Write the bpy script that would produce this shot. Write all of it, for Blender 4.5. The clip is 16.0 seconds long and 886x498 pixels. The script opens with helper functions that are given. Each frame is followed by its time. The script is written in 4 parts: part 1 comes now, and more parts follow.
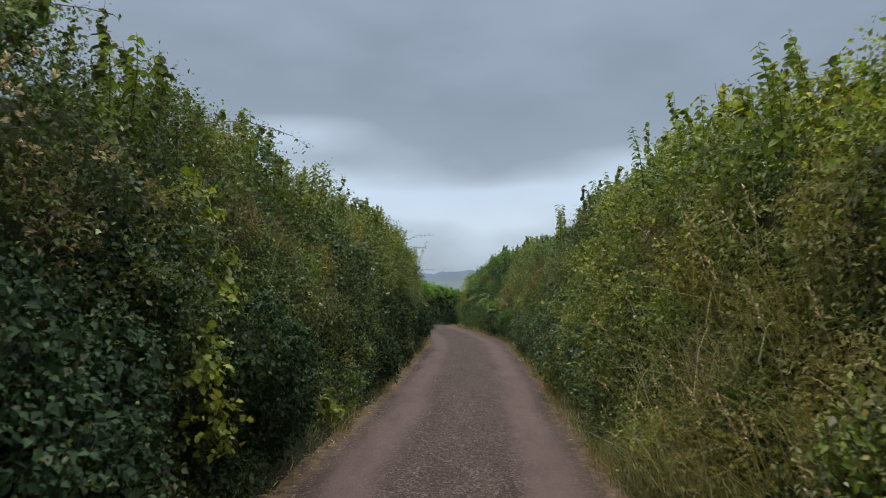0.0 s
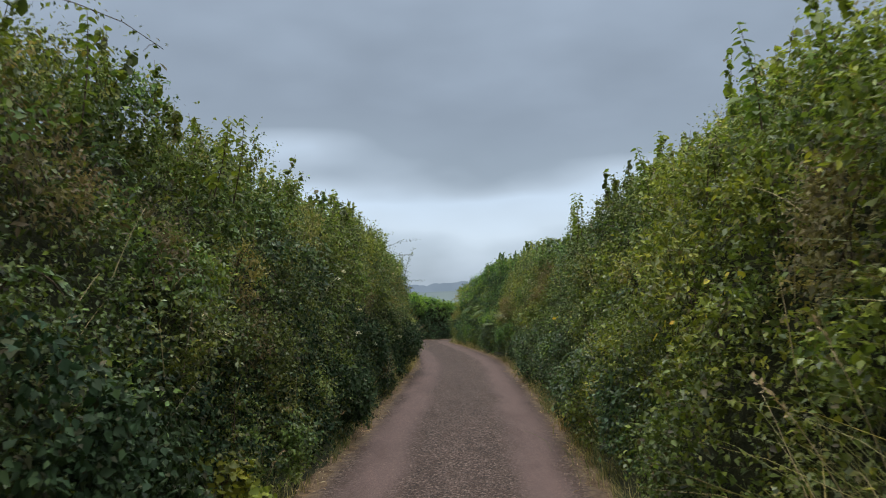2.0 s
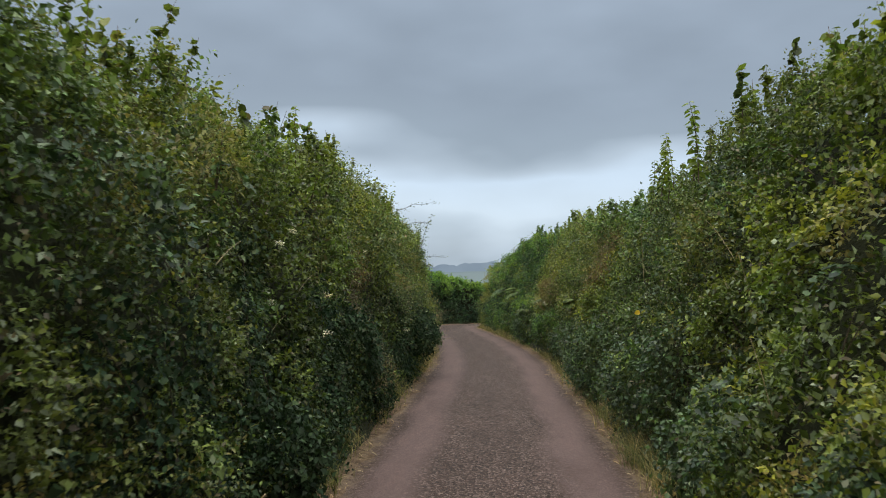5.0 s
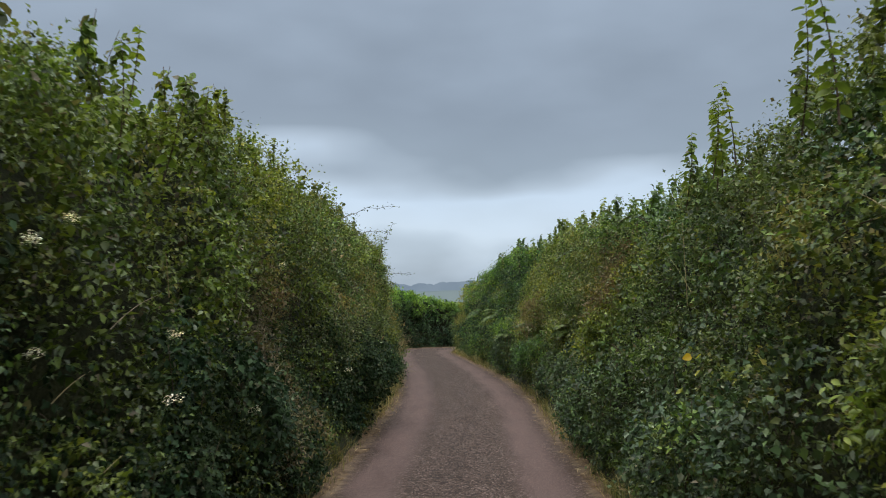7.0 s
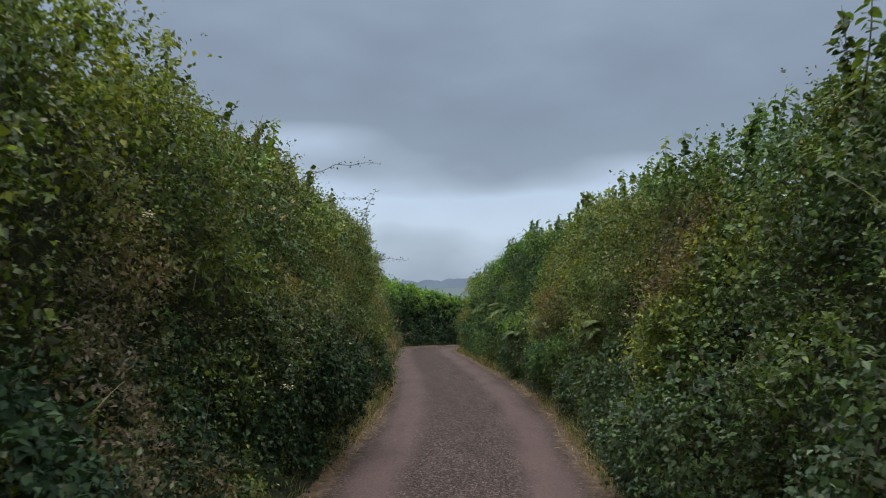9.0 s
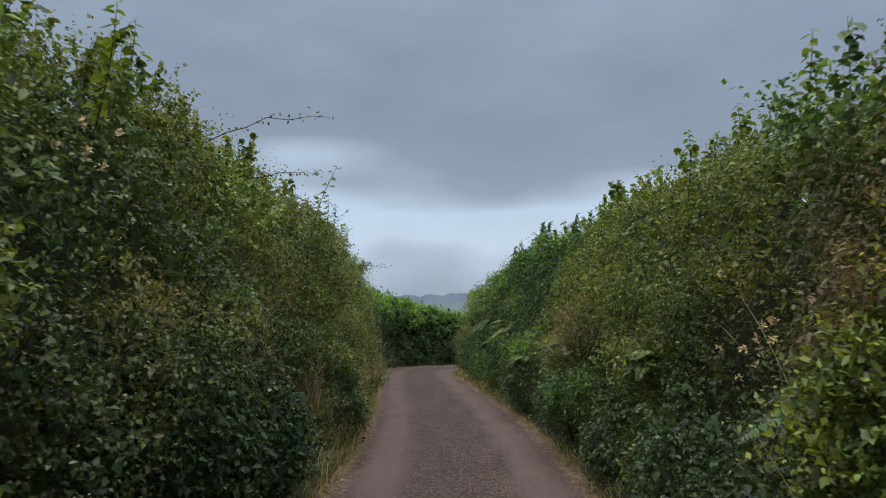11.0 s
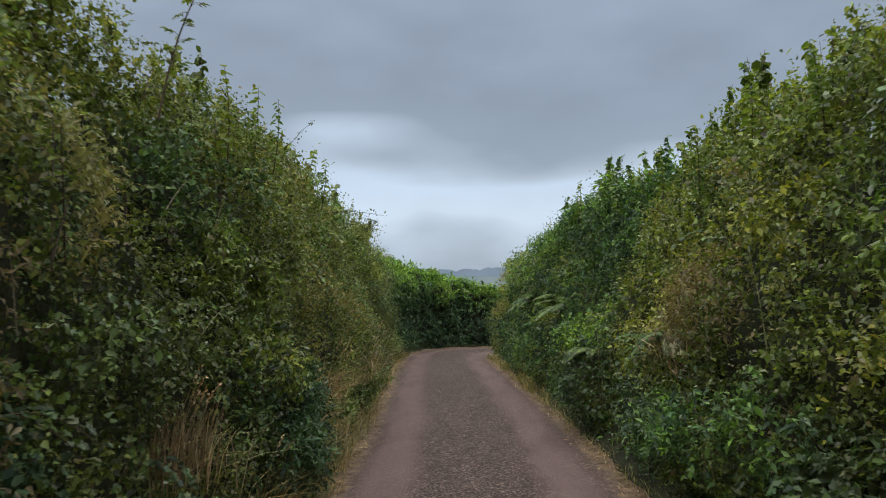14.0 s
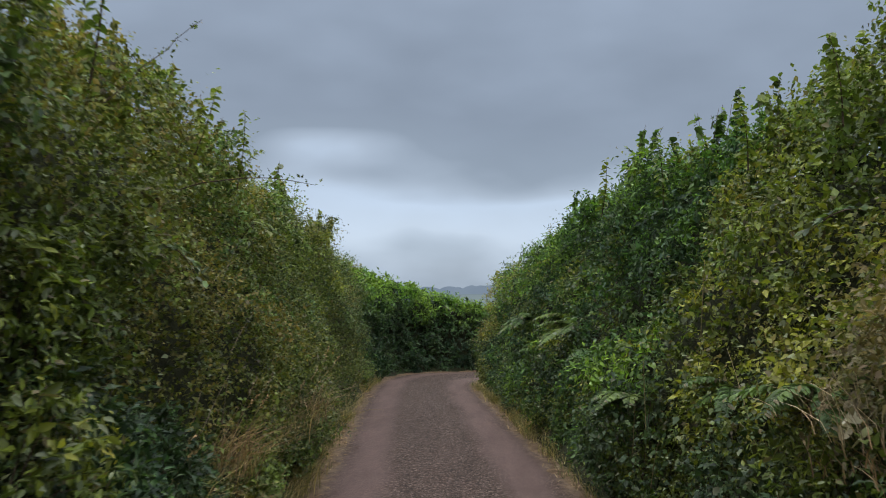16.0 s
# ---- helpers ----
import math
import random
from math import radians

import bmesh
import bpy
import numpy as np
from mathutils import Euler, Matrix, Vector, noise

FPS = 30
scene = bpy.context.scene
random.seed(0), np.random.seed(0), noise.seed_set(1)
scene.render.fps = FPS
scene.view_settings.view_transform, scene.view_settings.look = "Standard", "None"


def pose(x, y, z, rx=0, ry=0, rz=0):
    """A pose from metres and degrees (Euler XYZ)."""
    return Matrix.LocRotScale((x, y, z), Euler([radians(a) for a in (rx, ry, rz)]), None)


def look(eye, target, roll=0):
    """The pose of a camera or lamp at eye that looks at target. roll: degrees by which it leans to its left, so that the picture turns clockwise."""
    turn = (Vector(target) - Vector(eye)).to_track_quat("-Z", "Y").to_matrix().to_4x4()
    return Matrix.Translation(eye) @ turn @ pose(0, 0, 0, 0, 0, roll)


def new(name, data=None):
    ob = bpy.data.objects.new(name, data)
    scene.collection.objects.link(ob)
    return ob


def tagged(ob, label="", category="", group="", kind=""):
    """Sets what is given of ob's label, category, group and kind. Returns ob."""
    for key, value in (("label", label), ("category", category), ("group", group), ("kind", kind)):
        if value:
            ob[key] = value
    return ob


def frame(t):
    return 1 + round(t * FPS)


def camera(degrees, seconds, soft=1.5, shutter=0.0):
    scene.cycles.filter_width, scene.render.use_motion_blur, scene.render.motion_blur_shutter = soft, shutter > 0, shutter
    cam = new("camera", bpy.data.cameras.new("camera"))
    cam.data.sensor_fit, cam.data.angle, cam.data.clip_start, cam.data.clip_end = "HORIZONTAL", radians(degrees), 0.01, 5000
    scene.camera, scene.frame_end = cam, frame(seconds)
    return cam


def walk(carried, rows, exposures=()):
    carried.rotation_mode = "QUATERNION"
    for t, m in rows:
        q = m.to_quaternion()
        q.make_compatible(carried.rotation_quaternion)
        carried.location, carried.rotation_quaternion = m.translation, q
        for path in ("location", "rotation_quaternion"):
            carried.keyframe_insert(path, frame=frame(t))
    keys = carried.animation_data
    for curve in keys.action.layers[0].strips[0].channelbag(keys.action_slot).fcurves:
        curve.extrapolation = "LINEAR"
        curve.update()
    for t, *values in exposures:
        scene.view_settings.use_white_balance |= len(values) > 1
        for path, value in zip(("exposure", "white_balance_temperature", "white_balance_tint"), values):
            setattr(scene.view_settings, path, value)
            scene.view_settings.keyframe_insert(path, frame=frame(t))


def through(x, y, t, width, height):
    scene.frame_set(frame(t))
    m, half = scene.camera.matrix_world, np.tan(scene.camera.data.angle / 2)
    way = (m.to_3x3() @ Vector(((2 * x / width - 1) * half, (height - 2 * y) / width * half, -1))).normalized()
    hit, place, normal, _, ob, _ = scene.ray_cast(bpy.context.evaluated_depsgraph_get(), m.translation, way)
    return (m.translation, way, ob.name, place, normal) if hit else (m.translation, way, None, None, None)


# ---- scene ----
cam = camera(60.0, 16.0, soft=1.0, shutter=0.3)
PATH = [
    (0.0, (0.001, -0.000, 1.612), (-0.013, 1.999, 1.665), 0.21),
    (0.5, (0.031, 0.735, 1.607), (0.001, 2.733, 1.674), -0.57),
    (1.0, (0.077, 1.469, 1.589), (0.073, 3.468, 1.662), 0.10),
    (1.5, (0.081, 2.165, 1.592), (0.100, 4.163, 1.676), -0.90),
    (2.0, (0.079, 2.857, 1.573), (0.084, 4.856, 1.656), -0.53),
    (2.5, (0.086, 3.549, 1.550), (0.018, 5.548, 1.579), -0.55),
    (3.0, (0.103, 4.233, 1.541), (0.013, 6.230, 1.579), -0.35),
    (3.5, (0.123, 4.933, 1.523), (0.032, 6.931, 1.565), -0.76),
    (4.0, (0.122, 5.616, 1.513), (0.027, 7.614, 1.554), 0.82),
    (4.2, (0.124, 5.893, 1.487), (0.032, 7.891, 1.516), 0.78),
    (6.3, (0.274, 8.776, 1.488), (0.230, 10.774, 1.538), -0.65),
    (6.5, (0.281, 9.051, 1.490), (0.245, 11.049, 1.554), -0.51),
    (7.0, (0.319, 9.760, 1.463), (0.304, 11.758, 1.543), 0.13),
    (7.5, (0.351, 10.491, 1.421), (0.345, 12.487, 1.524), 0.09),
    (8.0, (0.391, 11.199, 1.372), (0.372, 13.195, 1.478), 0.18),
    (8.5, (0.428, 11.891, 1.340), (0.401, 13.888, 1.421), -0.56),
    (8.7, (0.436, 12.164, 1.314), (0.402, 14.162, 1.385), 0.14),
    (10.8, (0.533, 15.139, 1.221), (0.499, 17.135, 1.321), 0.48),
    (11.0, (0.557, 15.410, 1.233), (0.517, 17.406, 1.342), 0.59),
    (11.5, (0.572, 16.094, 1.196), (0.471, 18.088, 1.279), 0.24),
    (12.0, (0.587, 16.774, 1.173), (0.474, 18.768, 1.261), 0.32),
    (12.5, (0.605, 17.459, 1.158), (0.491, 19.454, 1.238), 0.28),
    (13.0, (0.598, 18.158, 1.139), (0.488, 20.154, 1.181), 0.38),
    (13.5, (0.614, 18.856, 1.118), (0.495, 20.852, 1.149), -0.55),
    (14.0, (0.612, 19.519, 1.089), (0.478, 21.513, 1.131), 0.20),
    (14.5, (0.593, 20.211, 1.054), (0.449, 22.205, 1.095), -0.43),
    (15.0, (0.568, 20.884, 1.031), (0.410, 22.876, 1.084), 0.47),
    (15.5, (0.543, 21.555, 1.008), (0.391, 23.546, 1.084), 0.54),
    (16.0, (0.527, 22.237, 0.983), (0.435, 24.232, 1.071), 1.02),
]
walk(cam, [(t, look(eye, target, roll)) for t, eye, target, roll in PATH],
     [(0.0, 0.02, 6500, 11), (1.5, 0.05, 6500, 11), (3.5, 0.17, 6600, 10), (4.2, 0.16, 6600, 10), (6.5, 0.12, 6600, 10), (8.0, -0.10, 6280, 12), (8.5, -0.12, 6280, 12), (11.0, -0.10, 6320, 12),
      (12.5, -0.05, 6420, 12), (14.5, 0.07, 6500, 12), (16.0, -0.04, 6420, 13)])

SLOPE = 0.022
CURVE = 0.00033


def lie(y):
    """Height of the lane at y: it falls ahead, more steeply towards the bend."""
    y = np.asarray(y, float)
    return -SLOPE * y - CURVE * np.clip(y, 0, 60) ** 2


# ---------------------------------------------------------------- light
world = bpy.data.worlds.new("overcast_sky")
scene.world = world
world.use_nodes = True


def node(tree, kind, inputs=None, **props):
    n = tree.nodes.new(kind)
    for k, v in props.items():
        setattr(n, k, v)
    for k, v in (inputs or {}).items():
        if isinstance(v, bpy.types.NodeSocket):
            tree.links.new(v, n.inputs[k])
        else:
            n.inputs[k].default_value = v
    return n


def ramp(tree, fac, stops, mode="LINEAR"):
    n = tree.nodes.new("ShaderNodeValToRGB")
    n.color_ramp.interpolation = mode
    while len(n.color_ramp.elements) < len(stops):
        n.color_ramp.elements.new(0.5)
    for e, (p, c) in zip(n.color_ramp.elements, stops):
        e.position = p
        e.color = (*c, 1) if len(c) == 3 else c
    tree.links.new(fac, n.inputs[0])
    return n.outputs[0]


def maths(tree, op, a, b=0.0, c=0.0):
    n = tree.nodes.new("ShaderNodeMath")
    n.operation = op
    for i, v in enumerate((a, b, c)):
        if isinstance(v, bpy.types.NodeSocket):
            tree.links.new(v, n.inputs[i])
        else:
            n.inputs[i].default_value = v
    return n.outputs[0]


def blend(tree, fac, a, b, mode="MIX"):
    n = tree.nodes.new("ShaderNodeMix")
    n.data_type, n.blend_type = "RGBA", mode
    for i, v in ((0, fac), (6, a), (7, b)):
        if isinstance(v, bpy.types.NodeSocket):
            tree.links.new(v, n.inputs[i])
        else:
            n.inputs[i].default_value = (*v, 1) if isinstance(v, tuple) and len(v) == 3 else v
    return n.outputs[2]


def build_sky():
    t = world.node_tree
    t.nodes.clear()
    co = node(t, "ShaderNodeTexCoord").outputs["Generated"]
    xyz = node(t, "ShaderNodeSeparateXYZ", {0: co}).outputs
    up = maths(t, "MAXIMUM", xyz[2], 0.0)
    # cloud sheets: seen flat from below, so the pattern stretches towards the horizon
    flat = node(t, "ShaderNodeMapping", {0: co, 1: (0.35, 0.0, 0.1), 3: (1.0, 1.0, 2.3)}).outputs[0]
    big = node(t, "ShaderNodeTexNoise", {"Vector": flat, "Scale": 3.4, "Detail": 3.0, "Roughness": 0.45}).outputs[0]
    fine = node(t, "ShaderNodeTexNoise", {"Vector": flat, "Scale": 7.0, "Detail": 3.0, "Roughness": 0.42}).outputs[0]
    wob = maths(t, "MULTIPLY_ADD", maths(t, "SUBTRACT", big, 0.5), 0.07, 0.0)
    wob = maths(t, "MULTIPLY_ADD", maths(t, "SUBTRACT", fine, 0.5), 0.07, wob)
    level = maths(t, "ADD", up, wob)

    def mass(az, el, wide, high, lift):
        """One cloud mass or gap round a direction."""
        x = maths(t, "DIVIDE", maths(t, "SUBTRACT", xyz[0], math.sin(radians(az))), math.radians(wide))
        z = maths(t, "DIVIDE", maths(t, "SUBTRACT", xyz[2], math.sin(radians(el))), math.radians(high))
        ahead = maths(t, "GREATER_THAN", xyz[1], 0.0)
        r = maths(t, "ADD", maths(t, "MULTIPLY", x, x), maths(t, "MULTIPLY", z, z))
        return maths(t, "MULTIPLY", maths(t, "MULTIPLY", maths(t, "EXPONENT", maths(t, "MULTIPLY", r, -1.0)), lift), ahead)

    for shape in ((-10.5, 10.3, 6.5, 1.6, -0.055), (-8.5, 8.0, 4.5, 0.9, 0.008), (0.5, 7.3, 5.5, 1.6, 0.030), (7.0, 11.0, 9.0, 3.0, 0.02), (11.5, 8.6, 4.0, 1.5, -0.024)):
        level = maths(t, "ADD", level, mass(*shape))
    cloud = ramp(t, level, [
        (0.0, (0.36, 0.43, 0.51)), (0.03, (0.46, 0.545, 0.65)), (0.07, (0.62, 0.72, 0.84)), (0.112, (0.60, 0.71, 0.85)), (0.135, (0.45, 0.525, 0.62)),
        (0.165, (0.305, 0.36, 0.43)), (0.22, (0.285, 0.335, 0.405)), (0.38, (0.345, 0.41, 0.50)), (0.52, (1.15, 1.2, 1.25)), (0.75, (2.2, 2.25, 2.25)), (1.0, (2.8, 2.85, 2.85))])
    mott = maths(t, "MULTIPLY_ADD", fine, 0.30, 0.85)
    cloud = blend(t, 1.0, cloud, node(t, "ShaderNodeCombineColor", {0: mott, 1: mott, 2: mott}).outputs[0], "MULTIPLY")
    sky = node(t, "ShaderNodeTexSky", sky_type="NISHITA", sun_disc=False, sun_elevation=radians(48), sun_rotation=radians(200), altitude=120)
    sky = blend(t, 1.0, sky.outputs[0], (0.1, 0.1, 0.1), "MULTIPLY")
    mixed = blend(t, 1.0, blend(t, 0.9, sky, cloud), (0.97, 1.0, 1.01), "MULTIPLY")
    bg = node(t, "ShaderNodeBackground", {0: mixed, 1: SKY})
    out = node(t, "ShaderNodeOutputWorld")
    t.links.new(bg.outputs[0], out.inputs[0])


SKY = 1.0
build_sky()
sun = new("sun", bpy.data.lights.new("sun", "SUN"))
sun.data.energy, sun.data.angle, sun.data.color = 0.65, radians(40), (1.0, 0.97, 0.92)
sun.matrix_world = look((0, 0, 30), (7, 20, 0))


# ---------------------------------------------------------------- materials
def material(name):
    m = bpy.data.materials.new(name)
    m.use_nodes = True
    m.node_tree.nodes.clear()
    return m, m.node_tree


def finish(t, shader):
    out = node(t, "ShaderNodeOutputMaterial")
    t.links.new(shader, out.inputs[0])


def leaf_material(name, stops, rough=0.42, through=0.38, spec=0.45, underside=0.75, wither=0.8):
    """Leaves: hue by the clump's tint and by the single leaf, some light through the blade."""
    m, t = material(name)
    tint = node(t, "ShaderNodeAttribute", attribute_name="tint").outputs["Fac"]
    one = node(t, "ShaderNodeNewGeometry").outputs["Random Per Island"]
    pos = node(t, "ShaderNodeNewGeometry").outputs["Position"]
    spot = node(t, "ShaderNodeTexNoise", {"Vector": pos, "Scale": 45.0, "Detail": 2.0}).outputs[0]
    f = maths(t, "MULTIPLY_ADD", maths(t, "SUBTRACT", one, 0.5), 0.24, tint)
    f = maths(t, "MULTIPLY_ADD", maths(t, "SUBTRACT", spot, 0.5), 0.25, f)
    patchy = node(t, "ShaderNodeTexNoise", {"Vector": pos, "Scale": 2.4, "Detail": 3.0, "Roughness": 0.6}).outputs[0]
    f = maths(t, "MULTIPLY_ADD", maths(t, "SUBTRACT", patchy, 0.5), 0.55, f)
    col = ramp(t, f, stops)
    # olive in some patches, blue-green in others, and a few pale undersides turned out
    hue = node(t, "ShaderNodeTexNoise", {"Vector": pos, "Scale": 1.7, "Detail": 2.0, "W": 3.0}, noise_dimensions="4D").outputs[0]
    col = blend(t, 1.0, col, ramp(t, hue, [(0.36, (0.93, 1.0, 1.06)), (0.50, (1.05, 1.0, 0.97)), (0.64, (1.17, 1.0, 0.88))]), "MULTIPLY")
    pale = maths(t, "GREATER_THAN", maths(t, "FRACT", maths(t, "MULTIPLY", one, 37.0)), 0.93)
    col = blend(t, maths(t, "MULTIPLY", pale, underside), col, (0.20, 0.225, 0.15))
    dull = maths(t, "GREATER_THAN", maths(t, "FRACT", maths(t, "MULTIPLY", one, 91.0)), 0.93)
    col = blend(t, maths(t, "MULTIPLY", dull, wither), col, (0.105, 0.078, 0.050))
    shade = maths(t, "MULTIPLY_ADD", one, 1.5, 0.70)
    col = blend(t, 1.0, col, node(t, "ShaderNodeCombineColor", {0: shade, 1: shade, 2: shade}).outputs[0], "MULTIPLY")
    b = node(t, "ShaderNodeBsdfPrincipled", {"Base Color": col, "Roughness": rough, "Specular IOR Level": spec})
    tr = node(t, "ShaderNodeBsdfTranslucent", {"Color": blend(t, 1.0, col, (1.25, 1.35, 0.6), "MULTIPLY")})
    mix = node(t, "ShaderNodeMixShader", {0: through, 1: b.outputs[0], 2: tr.outputs[0]})
    finish(t, mix.outputs[0])
    return m


def plain_material(name, a, b, scale, rough=0.8, bump=0.3, detail=6.0, spec=0.2):
    """Two tones mixed by noise at two scales, with fine relief."""
    m, t = material(name)
    pos = node(t, "ShaderNodeNewGeometry").outputs["Position"]
    n1 = node(t, "ShaderNodeTexNoise", {"Vector": pos, "Scale": scale, "Detail": detail, "Roughness": 0.6}).outputs[0]
    n2 = node(t, "ShaderNodeTexNoise", {"Vector": pos, "Scale": scale * 9, "Detail": 3.0}).outputs[0]
    f = maths(t, "MULTIPLY_ADD", maths(t, "SUBTRACT", n2, 0.5), 0.8, n1)
    col = ramp(t, f, [(0.3, a), (0.7, b)])
    bp = node(t, "ShaderNodeBump", {"Strength": bump, "Distance": 0.02, "Height": f}).outputs[0]
    s = node(t, "ShaderNodeBsdfPrincipled", {"Base Color": col, "Roughness": rough, "Normal": bp, "Specular IOR Level": spec})
    finish(t, s.outputs[0])
    return m


HAZEL = leaf_material("hazel_leaf", [(0.0, (0.036, 0.056, 0.016)), (0.35, (0.066, 0.096, 0.022)), (0.68, (0.112, 0.146, 0.026)), (1.0, (0.185, 0.195, 0.032))])
THORN = leaf_material("hawthorn_leaf", [(0.0, (0.034, 0.050, 0.015)), (0.4, (0.060, 0.083, 0.021)), (0.7, (0.098, 0.122, 0.026)), (1.0, (0.15, 0.13, 0.040))], 0.52)
BRAMBLE = leaf_material("bramble_leaf", [(0.0, (0.026, 0.047, 0.023)), (0.4, (0.052, 0.086, 0.034)), (0.75, (0.085, 0.138, 0.034)), (1.0, (0.13, 0.175, 0.04))], 0.48, 0.25, 0.34, 0.4, 0.4)
# dark ivy green, taken darker still to hold the shade low in the hedge
IVY = leaf_material("ivy_leaf_darkened", [(0.0, (0.010, 0.020, 0.010)), (0.5, (0.019, 0.037, 0.016)), (1.0, (0.045, 0.070, 0.028))], 0.6, 0.15, 0.14, 0.10, 0.3)
FADED = leaf_material("faded_leaf", [(0.0, (0.145, 0.145, 0.040)), (0.4, (0.140, 0.122, 0.050)), (0.75, (0.108, 0.090, 0.050)), (1.0, (0.105, 0.082, 0.056))], 0.7, 0.35, underside=0.0, wither=0.0)
YELLOW = leaf_material("yellow_leaf", [(0.0, (0.11, 0.135, 0.022)), (0.5, (0.22, 0.225, 0.03)), (0.8, (0.42, 0.36, 0.03)), (1.0, (0.42, 0.27, 0.03))], 0.5, 0.35, underside=0.0, wither=0.0)
SAPLING = leaf_material("sapling_leaf", [(0.0, (0.020, 0.042, 0.022)), (0.35, (0.040, 0.080, 0.032)), (0.65, (0.078, 0.150, 0.026)), (1.0, (0.135, 0.235, 0.030))], 0.5, 0.3, 0.35, 0.3, 0.2)
FERN = leaf_material("fern_leaf", [(0.0, (0.032, 0.062, 0.018)), (0.5, (0.050, 0.094, 0.024)), (1.0, (0.10, 0.145, 0.035))], 0.5, 0.3)
GRASS = leaf_material("grass_blade", [(0.0, (0.050, 0.075, 0.020)), (0.4, (0.095, 0.105, 0.028)), (0.7, (0.19, 0.16, 0.066)), (1.0, (0.32, 0.26, 0.13))], 0.6, 0.25, underside=0.0, wither=0.0)
STRAW = leaf_material("straw", [(0.0, (0.12, 0.078, 0.042)), (0.5, (0.21, 0.15, 0.082)), (1.0, (0.32, 0.25, 0.15))], 0.7, 0.1, underside=0.0, wither=0.0)
PETAL = leaf_material("pale_petal", [(0.0, (0.21, 0.15, 0.09)), (0.5, (0.40, 0.34, 0.24)), (1.0, (0.66, 0.65, 0.58))], 0.6, 0.25, underside=0.0, wither=0.0)
BARK = plain_material("twig_bark", (0.045, 0.030, 0.020), (0.13, 0.095, 0.065), 18.0, 0.85)
PALE_BARK = plain_material("dead_twig", (0.16, 0.12, 0.08), (0.33, 0.27, 0.19), 25.0, 0.85)
# bank earth near black: the hedge's deep shade is put into its colour
SHADE_SOIL = plain_material("bank_soil_shade_dark", (0.014, 0.016, 0.008), (0.042, 0.045, 0.019), 5.0, 0.95, 0.8)
VERGE = plain_material("verge_soil", (0.070, 0.044, 0.027), (0.26, 0.178, 0.108), 9.0, 0.95, 0.9)
FIELD = plain_material("field_grass", (0.06, 0.085, 0.025), (0.12, 0.14, 0.045), 0.02, 0.95, 0.0)


def road_material():
    """Worn red-brown chippings: two paler wheel tracks, coarse stone between them."""
    m, t = material("worn_tarmac")
    uv = node(t, "ShaderNodeUVMap", uv_map="lane").outputs[0]
    pos = node(t, "ShaderNodeNewGeometry").outputs["Position"]
    u = node(t, "ShaderNodeSeparateXYZ", {0: uv}).outputs[0]
    drift = node(t, "ShaderNodeTexNoise", {"Vector": pos, "Scale": 0.55, "Detail": 4.0}).outputs[0]
    streak = node(t, "ShaderNodeMapping", {0: pos, 3: (1.5, 0.35, 1.0)}).outputs[0]
    patch = node(t, "ShaderNodeTexNoise", {"Vector": streak, "Scale": 2.4, "Detail": 6.0, "Roughness": 0.65}).outputs[0]
    u = maths(t, "MULTIPLY_ADD", maths(t, "SUBTRACT", drift, 0.5), 0.30, u)
    u = maths(t, "MULTIPLY_ADD", maths(t, "SUBTRACT", patch, 0.5), 0.18, u)
    scrap = node(t, "ShaderNodeTexNoise", {"Vector": pos, "Scale": 9.0, "Detail": 5.0, "Roughness": 0.7}).outputs[0]
    v = node(t, "ShaderNodeSeparateXYZ", {0: uv}).outputs[0]
    v = maths(t, "MULTIPLY", v, maths(t, "MULTIPLY_ADD", scrap, 0.22, maths(t, "MULTIPLY_ADD", drift, 0.12, 0.83)))
    wheel = maths(t, "ABSOLUTE", maths(t, "SUBTRACT", maths(t, "ABSOLUTE", u), 0.62))
    track = node(t, "ShaderNodeMapRange", {0: wheel, 1: 0.30, 2: 0.06, 3: 0.0, 4: 1.0}, interpolation_type="SMOOTHSTEP").outputs[0]
    edge = node(t, "ShaderNodeMapRange", {0: maths(t, "ABSOLUTE", v), 1: 0.80, 2: 0.965, 3: 0.0, 4: 1.0}, interpolation_type="SMOOTHSTEP").outputs[0]
    v1 = node(t, "ShaderNodeTexVoronoi", {"Vector": pos, "Scale": 64.0})
    v2 = node(t, "ShaderNodeTexVoronoi", {"Vector": pos, "Scale": 160.0})
    chip = node(t, "ShaderNodeSeparateColor", {0: v1.outputs["Color"]}).outputs[0]
    grain = node(t, "ShaderNodeSeparateColor", {0: v2.outputs["Color"]}).outputs[1]
    coarse = ramp(t, chip, [(0.0, (0.014, 0.008, 0.006)), (0.40, (0.049, 0.029, 0.022)), (0.75, (0.084, 0.053, 0.042)), (1.0, (0.225, 0.170, 0.142))])
    smooth = ramp(t, grain, [(0.0, (0.088, 0.055, 0.049)), (0.6, (0.128, 0.082, 0.074)), (1.0, (0.195, 0.134, 0.122))])
    col = blend(t, maths(t, "MULTIPLY", track, 0.85), coarse, smooth)
    wash = ramp(t, patch, [(0.3, (0.76, 0.70, 0.66)), (0.5, (1.0, 0.97, 0.95)), (0.72, (1.18, 1.12, 1.10))])
    col = blend(t, 1.0, col, wash, "MULTIPLY")
    dirt = ramp(t, scrap, [(0.3, (0.085, 0.054, 0.034)), (0.5, (0.185, 0.122, 0.076)), (0.72, (0.30, 0.215, 0.135))])
    dusty = blend(t, maths(t, "MULTIPLY", edge, 0.9), col, dirt)
    depth = maths(t, "MULTIPLY_ADD", track, -0.75, 1.0)
    h = maths(t, "MULTIPLY", maths(t, "SUBTRACT", 1.0, v1.outputs["Distance"]), depth)
    bp = node(t, "ShaderNodeBump", {"Strength": 0.7, "Distance": 0.014, "Height": h}).outputs[0]
